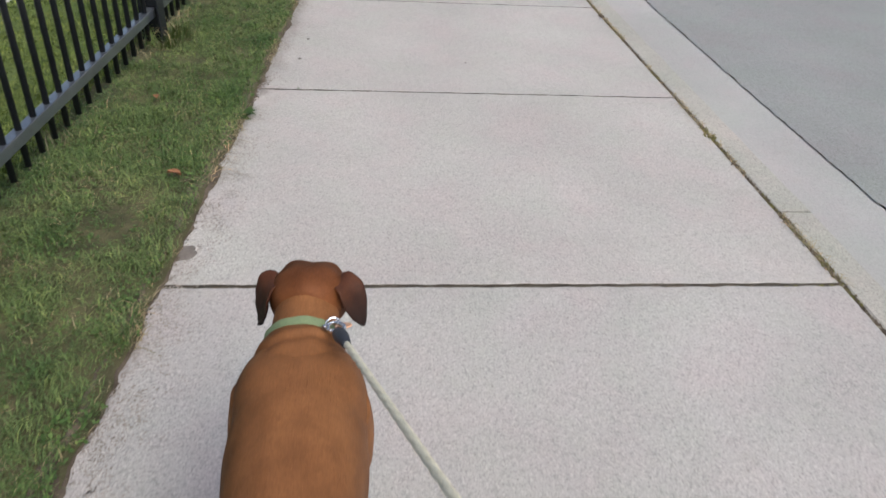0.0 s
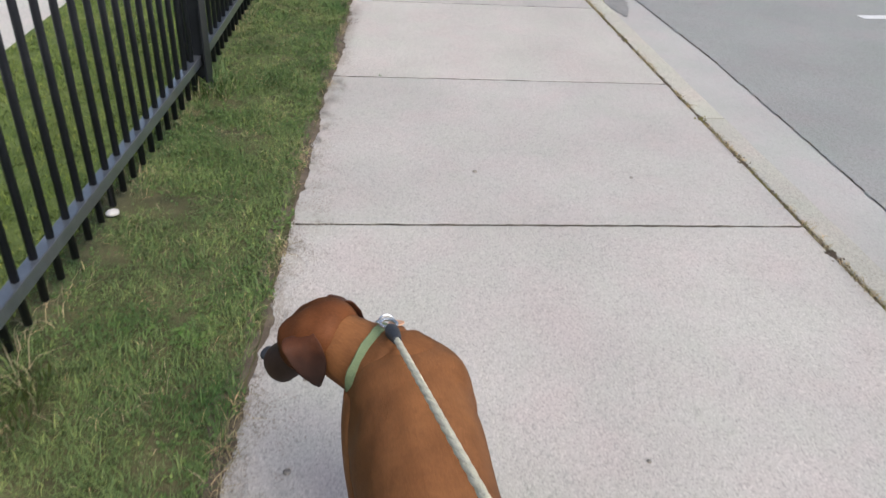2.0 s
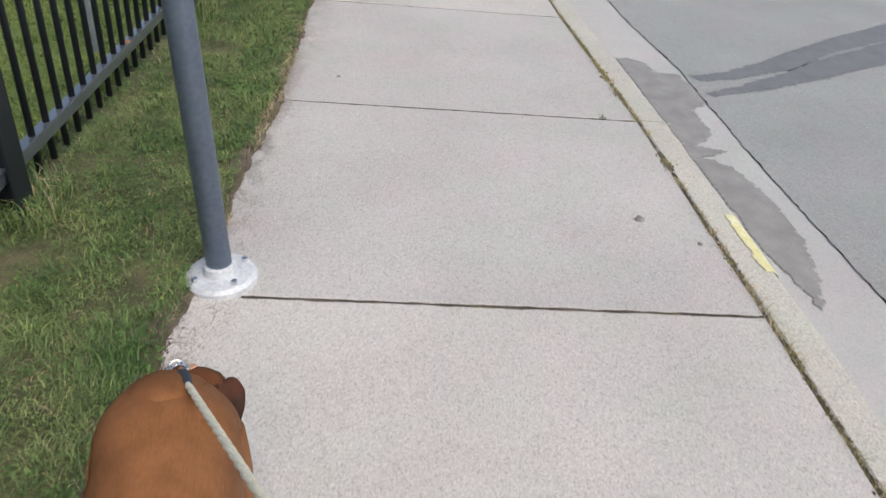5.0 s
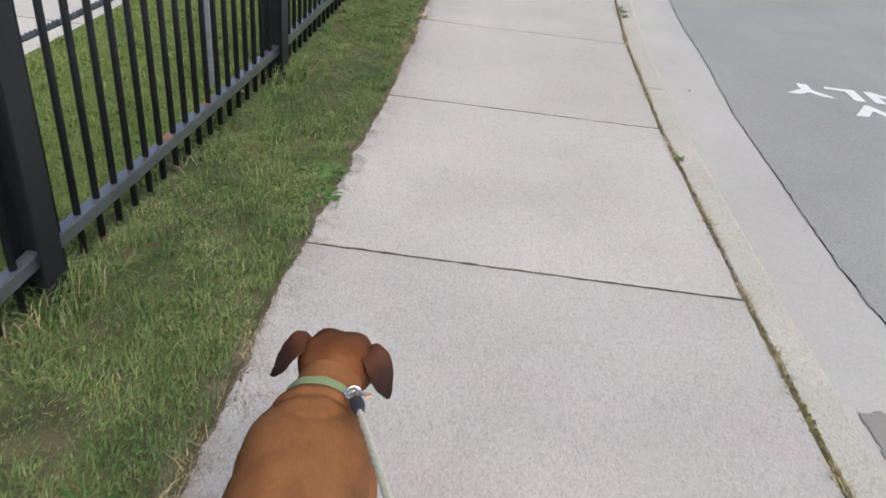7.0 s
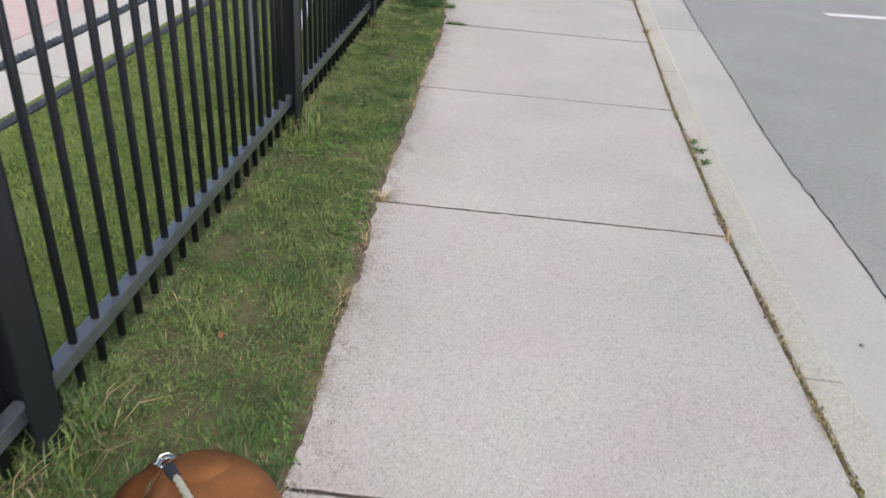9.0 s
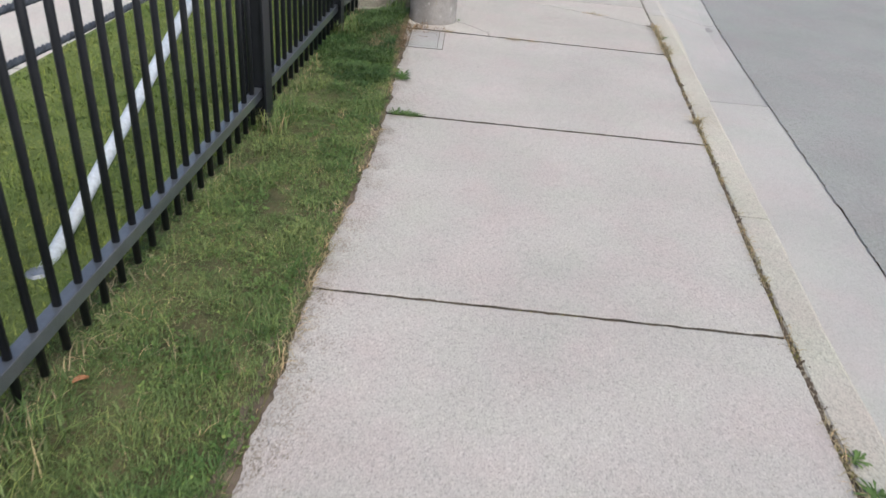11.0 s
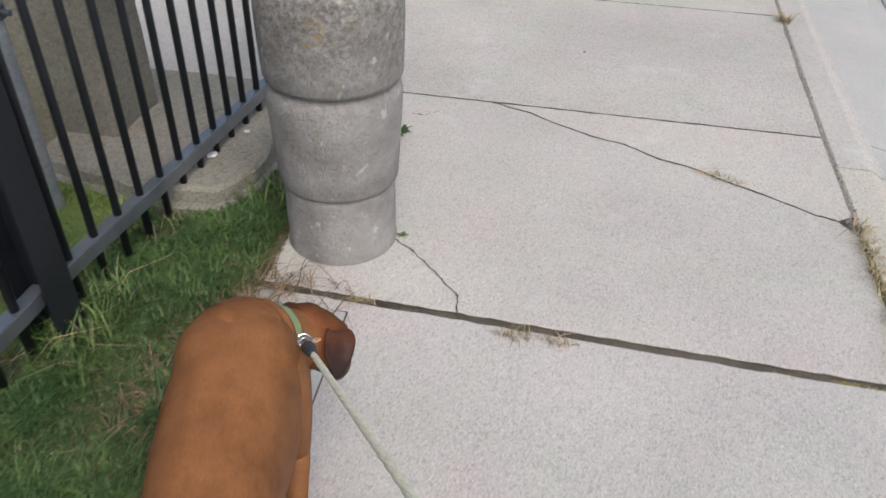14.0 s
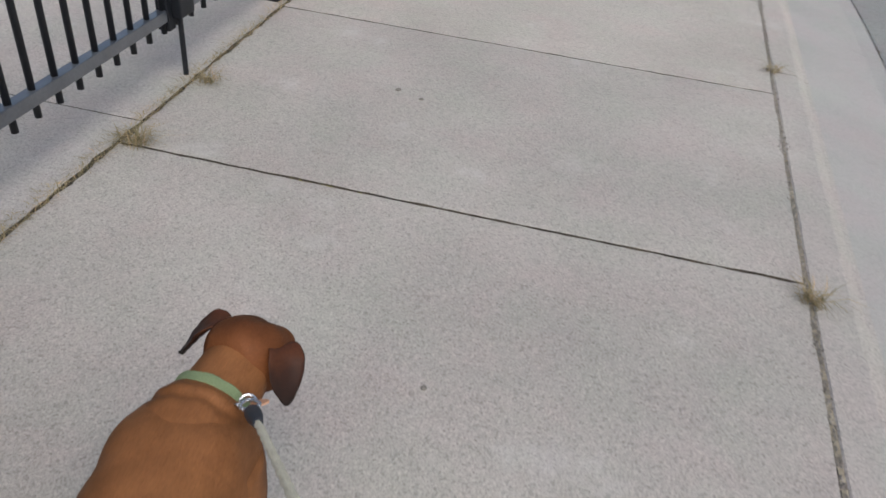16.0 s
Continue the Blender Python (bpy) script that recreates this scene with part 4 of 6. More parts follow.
for sx, sy, sr in ((-0.43, 0.17, 0.035),):
    blot("damp_spot", [(sx + sr * (0.9 + 0.5 * wob(a * 3, sy)) * math.cos(a), sy + 1.2 * sr * (0.9 + 0.6 * wob(a * 2.3, sy, 4)) * math.sin(a)) for a in np.linspace(0, 5.9, 15)], 0.0015, WET_SLAB, "dark earth stain at the slab edge")


def fine_crack(points, seed):
    vs, fs = [], []
    pts = []
    for a, b in zip(points, points[1:]):
        pts += edge_points(a, b, 8, 0.006, seed)
    for k, (x, y) in enumerate(pts):
        w = 0.0014 + 0.0036 * abs(wob(k * 0.7, seed))
        vs += [(x - w, y - w, 0.0012), (x + w, y + w, 0.0012)]
    fs = [(2 * k, 2 * k + 1, 2 * k + 3, 2 * k + 2) for k in range(len(pts) - 1)]
    tagged(soup("crack", vs, fs, JOINT_SOIL), "thin dark crack running across a slab", "crack", kind="structure")


damp("gutter_hollow", [(2.17, 17.79), (2.25, 17.77), (2.28, 17.84), (2.26, 17.92), (2.19, 17.90)], ROAD_Z - 0.0032, WET, "dark worn hollow in the gutter", 0.01)
fine_crack(SMALL_CRACK, 3)
fine_crack([(0.075, 17.78), (0.125, 17.775), (0.155, 17.80), (0.185, 17.83)], 8)


# ---- grass ----
def blades(name, spots, height, width, lean, material, label, seed):
    """Thousands of bent blades in one mesh; spots is an array of x, y, z."""
    rng = np.random.default_rng(seed)
    n = len(spots)
    yaw = rng.uniform(0, 2 * np.pi, n)
    h = height * rng.uniform(0.45, 1.35, n)
    if n > 10000:
        h *= np.array([1.0 + 0.75 * wob(p[0] * 5, p[1] * 5, 9) + 0.55 * wob(p[0] * 15, p[1] * 15, 4) for p in spots]).clip(0.35, 2.2)
    w = width * rng.uniform(0.6, 1.4, n)
    out = lean * h * rng.uniform(0.2, 1.5, n)
    dirs = np.stack([np.cos(yaw), np.sin(yaw), np.zeros(n)], 1)
    side = np.stack([-np.sin(yaw), np.cos(yaw), np.zeros(n)], 1)
    up = np.array([0, 0, 1.0])
    b0 = spots - side * w[:, None] / 2
    b1 = spots + side * w[:, None] / 2
    mid = spots + dirs * (out * 0.35)[:, None] + up * (h * 0.62)[:, None]
    m0, m1 = mid - side * w[:, None] * 0.4, mid + side * w[:, None] * 0.4
    tip = spots + dirs * out[:, None] + up * (h * np.clip(1.0 - 0.25 * lean, 0.3, 1))[:, None]
    vs = np.stack([b0, b1, m1, m0, tip], 1).reshape(-1, 3)
    me = bpy.data.meshes.new(name)
    me.vertices.add(5 * n)
    me.vertices.foreach_set("co", vs.ravel())
    k = np.arange(n)[:, None] * 5
    loops = np.concatenate([k + [0, 1, 2, 3], k + [3, 2, 4]], 1).ravel()
    me.loops.add(7 * n)
    me.loops.foreach_set("vertex_index", loops.astype(np.int32))
    me.polygons.add(2 * n)
    starts = np.stack([np.arange(n) * 7, np.arange(n) * 7 + 4], 1).ravel()
    me.polygons.foreach_set("loop_start", starts.astype(np.int32))
    me.update(calc_edges=True)
    me.validate()
    ob = link(name, me, material)
    return tagged(ob, label, "grass", kind="stuff")


def scatter(n, y0, y1, left, right, seed, keep=None, z=0.006):
    rng = np.random.default_rng(seed)
    ys = rng.uniform(y0, y1, n)
    ls, rs = np.array([left(v) for v in ys]), np.array([right(v) for v in ys])
    xs = ls + (rs - ls) * rng.uniform(0, 1, n)
    p = np.stack([xs, ys, np.full(n, z)], 1)
    if keep is not None:
        p = p[np.array([keep(v) for v in p])]
    return p


def thin(p, lo=-0.12):
    """Patchy growth: bare worn spots between denser tufts."""
    return 0.55 * wob(p[0] * 5, p[1] * 5, 1) + 0.6 * wob(p[0] * 16, p[1] * 16, 2) > lo + 0.25 * ((p[0] * 977.3 + p[1] * 613.7) % 1.0 - 0.5)


blades("verge_grass", scatter(330000, -1.9, 16.0, lambda y: x_fence(y) - 0.10, lambda y: turf_edge(y) - 0.016 - 0.03 * max(0.0, wob(y * 1.15, 4.4)) - 0.02 * wob(y * 9, 3), 1, lambda p: thin(p, -0.36)), 0.026, 0.0023, 1.2, BLADE, "uneven green verge grass with worn patches", 2)
blades("verge_tufts", scatter(46000, -1.9, 15.6, lambda y: x_fence(y) + 0.02, lambda y: turf_edge(y) - 0.008, 3, lambda p: wob(p[0] * 6, p[1] * 6, 7) > 0.14), 0.036, 0.0029, 1.0, BLADE, "longer bright grass tufts on the verge", 4)
blades("lush_grass", scatter(36000, 14.4, 17.0, lambda y: x_fence(y) - 0.08, lambda y: min(turf_edge(y) - 0.03, -0.10 if y > 16.0 else 9), 101, lambda p: thin(p, -0.3) and p[1] > 15.75 + 1.3 * wob(p[0] * 2.2, p[1] * 2.2, 8) + 0.5 * wob(p[0] * 17, p[1] * 17, 3)), 0.042, 0.0036, 1.2, LUSH, "deep green grass at the foot of the lamp post", 102)
blades("lawn_grass", scatter(200000, 0.5, 17.2, lambda y: PATH_X + 0.015, lambda y: x_fence(y) - 0.06, 5, lambda p: thin(p, -0.6), 0.028), 0.022, 0.0034, 1.1, BLADE_FAR, "bright mown lawn behind the fence", 6)
blades("dry_grass", scatter(36000, -1.9, 16.9, lambda y: x_fence(y) - 0.06, lambda y: turf_edge(y), 7, lambda p: wob(p[0] * 7, p[1] * 4, 11) + 0.5 * wob(p[0] * 23, p[1] * 23, 6) > -0.02), 0.024, 0.0019, 1.8, STRAW, "dead straw lying among the verge grass", 8)
blades("fence_straw", scatter(3000, -1.9, 17.0, lambda y: x_fence(y) - 0.06, lambda y: x_fence(y) + 0.07, 9, lambda p: wob(p[0] * 3, p[1] * 2.4, 21) > 0.12), 0.062, 0.0026, 1.1, STRAW, "tall dry grass along the foot of the fence", 10)
blades("edge_straw", scatter(8200, -1.9, 16.9, lambda y: turf_edge(y) - 0.03, lambda y: turf_edge(y) + 0.012, 13, lambda p: wob(p[0] * 4, p[1] * 3.3, 31) > 0.1, 0.004), 0.028, 0.0025, 2.2, STRAW, "dry clippings along the slab edge", 14)
blades("cover_straw", scatter(1000, 16.05, 16.70, lambda y: -0.22, lambda y: -0.075 if y < 16.56 else 0.10, 15, lambda p: wob(p[0] * 8, p[1] * 8, 5) > -0.1 and (p[0] - 0.055) ** 2 + (p[1] - 16.905) ** 2 > 0.22 ** 2, 0.004), 0.045, 0.003, 2.2, LITTER, "dry straw heaped round the service cover", 16)


def leaflets(name, spots, size, material, label, seed, per=3):
    """Low broad-leaved growth: little stalked clusters of rounded leaves in one mesh."""
    rng = np.random.default_rng(seed)
    c = np.repeat(spots, per, 0)
    n = len(c)
    yaw = np.tile(np.arange(per) * 2 * np.pi / per, len(spots)) + np.repeat(rng.uniform(0, 6.3, len(spots)), per) + rng.normal(0, 0.25, n)
    h = np.repeat(rng.uniform(0.25, 1.0, len(spots)), per) * size * 2.2
    r = size * rng.uniform(0.6, 1.3, n)
    tilt = rng.normal(0.15, 0.35, n)
    d = np.stack([np.cos(yaw) * np.cos(tilt), np.sin(yaw) * np.cos(tilt), np.sin(tilt)], 1)
    s = np.stack([-np.sin(yaw), np.cos(yaw), rng.normal(0, 0.25, n)], 1)
    c = c + np.stack([np.zeros(n), np.zeros(n), h], 1)
    r = r[:, None]
    vs = np.stack([c, c + d * r * 0.55 + s * r * 0.42, c + d * r * 1.1 + s * r * 0.2, c + d * r * 1.1 - s * r * 0.2, c + d * r * 0.55 - s * r * 0.42], 1).reshape(-1, 3)
    me = bpy.data.meshes.new(name)
    me.vertices.add(5 * n)
    me.vertices.foreach_set("co", vs.ravel())
    me.loops.add(5 * n)
    me.loops.foreach_set("vertex_index", np.arange(5 * n).astype(np.int32))
    me.polygons.add(n)
    me.polygons.foreach_set("loop_start", (np.arange(n) * 5).astype(np.int32))
    me.update(calc_edges=True)
    me.validate()
    return tagged(link(name, me, material), label, "clover", kind="stuff")


leaflets("clover", scatter(19000, -1.9, 16.9, lambda y: x_fence(y) - 0.04, lambda y: turf_edge(y) - 0.02, 71, lambda p: wob(p[0] * 3.5, p[1] * 3.5, 41) + 0.4 * wob(p[0] * 14, p[1] * 14, 2) > 0.06), 0.0085, CLOVER, "patches of low clover and broad leaves in the verge", 72)
leaflets("edge_clover", scatter(3200, -1.9, 16.9, lambda y: turf_edge(y) - 0.10, lambda y: turf_edge(y) + 0.006, 73, lambda p: wob(p[0] * 3, p[1] * 4.5, 61) > 0.12), 0.0095, CLOVER, "leafy clumps leaning over the slab edge", 74)


def edge_clods(name, y0, y1, count, seed, material, label):
    """Loose earth crumbs spilled from the turf onto the slabs."""
    rng = np.random.default_rng(seed)
    vs, fs = [], []
    for _ in range(count):
        y = rng.uniform(y0, y1)
        loose = max(0.0, wob(y * 2.1, seed + 0.5) + 0.6 * wob(y * 9, seed + 2.5))
        x = turf_edge(y) + rng.normal(-0.006, 0.006) + abs(rng.normal(0, 0.03)) * loose * loose
        r = rng.uniform(0.0012, 0.0042) * (1 + 0.3 * loose)
        o = len(vs)
        for k in range(6):
            a = k * 1.047 + rng.uniform(-0.35, 0.35)
            q = r * rng.uniform(0.6, 1.3)
            vs.append((x + q * math.cos(a), y + 1.4 * q * math.sin(a), -0.001))
        vs.append((x + rng.normal(0, 0.15) * r, y, 0.0014 + r * rng.uniform(0.1, 0.5)))
        fs += [(o + k, o + (k + 1) % 6, o + 6) for k in range(6)]
    tagged(soup(name, vs, fs, material), label, "soil", kind="stuff")


blades("kerb_straw", scatter(420, 16.55, 17.35, lambda y: x_kerb(y) - 0.02, lambda y: x_kerb(y) + 0.03, 111, lambda p: wob(p[1] * 6, 3) > -0.2, 0.001), 0.035, 0.003, 2.4, STRAW, "dry straw caught along the kerb joint", 112)
blades("post_grass", np.concatenate([scatter(420, q[1] - 0.16, q[1] + 0.12, lambda y: q[0] - 0.12, lambda y: q[0] + 0.10, 120 + k) for k, q in enumerate(POSTS[1:10])]), 0.10, 0.0036, 0.9, BLADE, "uncut grass round the feet of the fence posts", 121)
blades("post_straw", np.concatenate([scatter(50, q[1] - 0.2, q[1] + 0.1, lambda y: q[0] - 0.10, lambda y: q[0] + 0.10, 140 + k) for k, q in enumerate(POSTS[1:10])]), 0.11, 0.003, 1.2, STRAW, "dry stalks round the feet of the fence posts", 122)
blades("litter_straw", scatter(650, 15.95, 16.66, lambda y: -0.26, lambda y: -0.08 if y < 16.52 else 0.16, 113, lambda p: wob(p[0] * 9, p[1] * 9, 15) > -0.25, 0.004), 0.045, 0.003, 2.6, LITTER, "brown straw littered beside the service cover", 114)


edge_clods("edge_soil", -1.9, 17.2, 30000, 81, DIRT, "dark brown earth crumbs along the slab edge")


def joint_growth(name, y0, y1, count, cut, material, label, seed):
    """Moss or grit packed into the joint along the kerb."""
    rng = np.random.default_rng(seed)
    vs, fs = [], []
    for _ in range(count):
        y = rng.uniform(y0, y1)
        rich = 0.35 if 7.35 < y < 8.5 and seed == 40 else 0.0
        if wob(y * 1.7, 3.0 + seed) + 0.5 * wob(y * 7, 1.0) + rich < cut:
            continue
        big = max(0.0, wob(y * 4.1, 9.0 + seed)) + rich
        x = x_kerb(y) + rng.normal(0, 0.005 + 0.011 * big)
        r, h = rng.uniform(0.004, 0.010) * (1 + big), rng.uniform(-0.003, 0.006) + 0.006 * big
        o = len(vs)
        for k in range(5):
            a = k * 1.2566 + rng.uniform(-0.3, 0.3)
            vs.append((x + r * math.cos(a), y + 1.5 * r * math.sin(a), -0.010))
        vs.append((x, y, h))
        fs += [(o + k, o + (k + 1) % 5, o + 5) for k in range(5)]
    tagged(soup(name, vs, fs, material), label, "joint filling", kind="stuff")


def cross_joints(name, material, count, cut, seed, label):
    """Crumbs that half fill the joints across the walk."""
    rng = np.random.default_rng(seed)
    vs, fs = [], []
    for jy in JOINTS[4:22]:
        a, b = x_edge(jy), x_kerb(jy)
        skew = 0.06 if abs(jy - 16.58) < 0.01 else 0.0
        for _ in range(count):
            u = rng.uniform(0, 1)
            x = a + (b - a) * u
            if wob(x * 2.3, jy * 5 + seed) + 0.6 * wob(x * 11, jy * 5) < cut:
                continue
            y = jy + skew * (1 - u) + rng.normal(0, 0.003)
            r, h = rng.uniform(0.003, 0.007), rng.uniform(-0.008, -0.003)
            o = len(vs)
            for k in range(5):
                q = k * 1.2566 + rng.uniform(-0.3, 0.3)
                vs.append((x + 2.2 * r * math.cos(q), y + r * math.sin(q), -0.010))
            vs.append((x, y, h))
            fs += [(o + k, o + (k + 1) % 5, o + 5) for k in range(5)]
    tagged(soup(name, vs, fs, material), label, "joint filling", kind="stuff")


cross_joints("slab_joint_grit", DIRT, 260, 0.05, 51, "brown grit lodged in the slab joints")
cross_joints("slab_joint_moss", MOSS, 260, 0.32, 52, "moss specks in the slab joints")
blades("joint_straw", scatter(6500, -1, 17, lambda y: x_kerb(y) - 0.012, lambda y: x_kerb(y) + 0.016, 115, lambda p: wob(p[1] * 2.6, 13) + 0.6 * wob(p[1] * 11, 5) > -0.05, 0.0), 0.016, 0.0026, 2.4, STRAW, "pale dry bits caught in the kerb joint", 116)
joint_growth("joint_moss", -1, 17.2, 7000, -0.02, MOSS, "olive moss filling the joint beside the kerb", 40)
joint_growth("joint_earth", -1, 17.2, 8500, -0.6, DIRT, "brown earth in the joint beside the kerb", 41)
joint_growth("joint_grit", 17.2, 25, 3200, -0.6, GRIT, "pale grit packed in the kerb joint", 42)


def weed(x, y, r, seed, n=12, lift=0.5, mat_=None, label="low green rosette weed", name="weed", z=0.004):
    """A rosette of toothed leaves."""
    rng = random.Random(seed)
    n = n * 2
    bm = bmesh.new()
    for k in range(n):
        a = 2 * math.pi * k / n * 2.4 + rng.uniform(-0.7, 0.7)
        ln, w = r * rng.uniform(0.25, 1.0), r * rng.uniform(0.06, 0.14)
        up = rng.uniform(0.05, 1.0) * lift * 0.6
        ln, w = min(ln, 0.055), min(w, 0.0085)
        d, s = Vector((math.cos(a), math.sin(a), 0)), Vector((-math.sin(a), math.cos(a), 0))
        foot = d * r * rng.uniform(0.0, 0.55) + s * r * rng.uniform(-0.25, 0.25)
        rows = []
        for i, (t, ww) in enumerate(((0.0, 0.25), (0.3, 0.75), (0.55, 1.1), (0.8, 0.8), (1.0, 0.05))):
            c = foot * min(1.0, t * 3.0) + d * ln * t + Vector((0, 0, up * ln * math.sin(t * 2.2)))
            j = 1 + rng.uniform(-0.25, 0.25)
            rows.append([bm.verts.new(c + s * w * ww * j), bm.verts.new(c + Vector((0, 0, -0.1 * w * min(1.0, t * 3.0)))), bm.verts.new(c - s * w * ww * j)])
        for p, q in zip(rows, rows[1:]):
            bm.faces.new((p[0], p[1], q[1], q[0]))
            bm.faces.new((p[1], p[2], q[2], q[1]))
    bmesh.ops.remove_doubles(bm, verts=bm.verts[:], dist=0.0004)
    ob = part(name, bm, mat_ or LEAF)
    ob.location = (x, y, z)
    return tagged(ob, label, "weed", "weeds")


WEEDS = [(-0.52, 0.75, 0.09, 1), (-0.50, 1.02, 0.08, 2), (-0.12, 9.38, 0.085, 3), (-0.17, 9.30, 0.08, 4), (-0.22, 9.36, 0.07, 5), (-0.25, 7.72, 0.09, 6), (-0.33, 7.55, 0.06, 7),
         (-0.52, 2.35, 0.07, 8), (-0.2, 4.05, 0.05, 9), (-0.42, 11.2, 0.07, 10), (-0.34, 11.22, 0.06, 11), (-0.20, 13.0, 0.06, 12), (-0.06, 13.95, 0.06, 13), (-0.30, 8.05, 0.05, 14),
         (-0.42, 5.2, 0.06, 15), (-0.6, 10.9, 0.07, 16), (-0.16, 17.05, 0.07, 17), (-0.2, 16.9, 0.08, 18), (-0.24, 17.2, 0.07, 19), (-0.55, 3.1, 0.05, 20)]
for wx, wy, wr, ws in WEEDS:
    weed(min(wx, x_edge(wy) - 0.04), wy, wr * 0.62, ws, 16, 0.9)
for wx, wy, wr, ws in ((1.415, 10.02, 0.05, 30), (1.455, 12.68, 0.06, 31), (1.46, 12.84, 0.07, 32), (1.452, 12.95, 0.05, 33), (0.02, 15.01, 0.07, 34), (-0.02, 15.60, 0.08, 35), (-0.07, 15.66, 0.06, 36),
                       (1.70, 17.0, 0.05, 37), (0.222, 16.95, 0.03, 38), (1.36, 7.37, 0.03, 40), (0.02, 4.47, 0.018, 41), (-0.2, 1.5, 0.018, 42)):
    weed(wx, wy, wr * 0.6, ws, 13, 0.9, CLOVER, label="small weed sprouting from a slab joint")


def dry_tuft(x, y, r, n, seed, label="dry grass tuft rooted in a joint"):
    rng = np.random.default_rng(seed)
    p = np.stack([x + rng.normal(0, r, n), y + rng.normal(0, r, n), np.full(n, 0.0)], 1)
    blades("dry_tuft", p, 0.05, 0.0028, 1.8, STRAW, label, seed)


for k, (tx, ty, tr, tn) in enumerate(((-0.49, 19.40, 0.02, 130), (-0.49, 19.95, 0.02, 90), (1.80, 19.30, 0.02, 90), (-0.03, 11.93, 0.012, 60), (1.565, 15.3, 0.012, 50), (-0.50, 18.22, 0.02, 110), (1.93, 21.2, 0.02, 60))):
    dry_tuft(tx, ty, tr, tn, 60 + k)


for k, (tx, ty, tr, tn) in enumerate(((0.62, 16.575, 0.035, 70), (0.74, 16.572, 0.03, 40), (1.23, 17.56, 0.03, 60), (1.30, 17.525, 0.025, 40), (0.17, 16.62, 0.03, 50))):
    rng_ = np.random.default_rng(400 + k)
    blades("joint_litter", np.stack([tx + rng_.normal(0, tr, tn), ty + rng_.normal(0, 0.008, tn), np.full(tn, 0.001)], 1), 0.016, 0.0024, 2.4, STRAW, "dry straw lodged in a pavement joint", 410 + k)


def weed_clump(x, y, spread, n, h, seed, material, label):
    """Tall leafy weeds leaning out from the foot of a wall."""
    rng = np.random.default_rng(seed)
    p = np.stack([x + rng.normal(0, spread, n), y + rng.normal(0, spread * 1.3, n), np.zeros(n)], 1)
    blades("weed_clump", p, h, 0.0065, 0.9, material, label, seed)["category"] = "weed"


weed_clump(-0.09, 17.50, 0.045, 90, 0.13, 301, BLADE, "tall green weeds growing beside the lamp base")
weed_clump(-0.05, 17.56, 0.045, 80, 0.09, 302, CLOVER, "tall green weeds growing beside the lamp base")
weed_clump(-0.24, 17.05, 0.05, 70, 0.10, 303, CLOVER, "tall green weeds growing beside the lamp base")
weed_clump(-0.06, 17.64, 0.04, 50, 0.07, 304, STRAW, "dry brown stalks among tall weeds")
for wx, wy, wr, ws in ((-0.06, 17.46, 0.08, 310), (0.02, 17.56, 0.06, 311), (-0.12, 17.60, 0.07, 312), (-0.27, 16.95, 0.09, 313), (-0.33, 16.86, 0.08, 314), (-0.20, 16.90, 0.07, 315), (-0.06, 17.68, 0.06, 316), (0.07, 17.61, 0.04, 317)):
    weed(wx, wy, wr, ws, 14, 1.1, LUSH, label="broad-leaved green weed beside the lamp base")

for cx_, cy_, cr_, cs_ in ((-0.13, 9.41, 0.10, 330), (-0.16, 9.30, 0.09, 331), (-0.11, 9.22, 0.08, 332), (-0.25, 7.37, 0.09, 333), (-0.29, 7.46, 0.07, 334), (-0.46, 12.32, 0.09, 335), (-0.33, 12.37, 0.08, 336),
                          (-0.43, 1.19, 0.08, 337), (-0.51, 1.36, 0.08, 338), (-0.02, 15.55, 0.05, 339), (-0.28, 14.57, 0.08, 341), (-0.50, 2.40, 0.06, 343)):
    weed(cx_, cy_, cr_, cs_, 22, 0.8, CLOVER, label="leafy green weed clump in the verge")
for cx_, cy_, cs_ in ((0.06, 15.01, 351), (0.10, 15.005, 352), (0.13, 15.01, 353)):
    weed(cx_, cy_, 0.035, cs_, 12, 0.9, CLOVER, label="small weed sprouting from a slab joint")

# crack growth along the driveway edge
blades("drive_joint_grass", scatter(5000, 18.0, 24.0, lambda y: x_edge(y) - 0.022, lambda y: x_edge(y) + 0.006, 90, lambda p: wob(p[1] * 3.0, 6.0) > -0.3, -0.012), 0.030, 0.0025, 1.6, STRAW, "dry growth in the joint beside the driveway", 91)


def small_stone(x, y, r, seed, label="small dark pebble lying on the slab", mat_=None, z=0.0, name="pebble"):
    rng = random.Random(seed)
    bm = bmesh.new()
    bmesh.ops.create_icosphere(bm, subdivisions=2, radius=r)
    for v in bm.verts:
        v.co *= 1 + 0.25 * wob(v.co.x * 70 + seed, v.co.y * 70, v.co.z * 70)
        v.co.z *= 0.45
    ob = part(name, bm, mat_ or STONE, smooth=True)
    ob.location = (x, y, z + r * 0.3)
    return tagged(ob, label, "pebble", "pebbles on the walk")


for k, (sx, sy, sr) in enumerate(((0.385, 3.395, 0.010), (1.023, 3.36, 0.008), (1.293, 6.492, 0.017), (0.145, 7.667, 0.009), (-0.22, 1.9, 0.009), (-0.2, 2.2, 0.008), (0.62, 1.9, 0.006), (1.47, 6.35, 0.010), (0.40, 15.9, 0.006), (0.75, 18.6, 0.008), (0.25, 20.2, 0.012), (0.36, 20.15, 0.01), (2.05, 9.6, 0.008), (1.75, 11.4, 0.009))):
    small_stone(sx, sy, sr, k, z=-0.105 if sx > 1.7 else 0.0)
small_stone(-0.892, 2.99, 0.023, 50, "small white ball lying in the grass", PAW_WHITE, 0.030, "ball")["category"] = "ball"


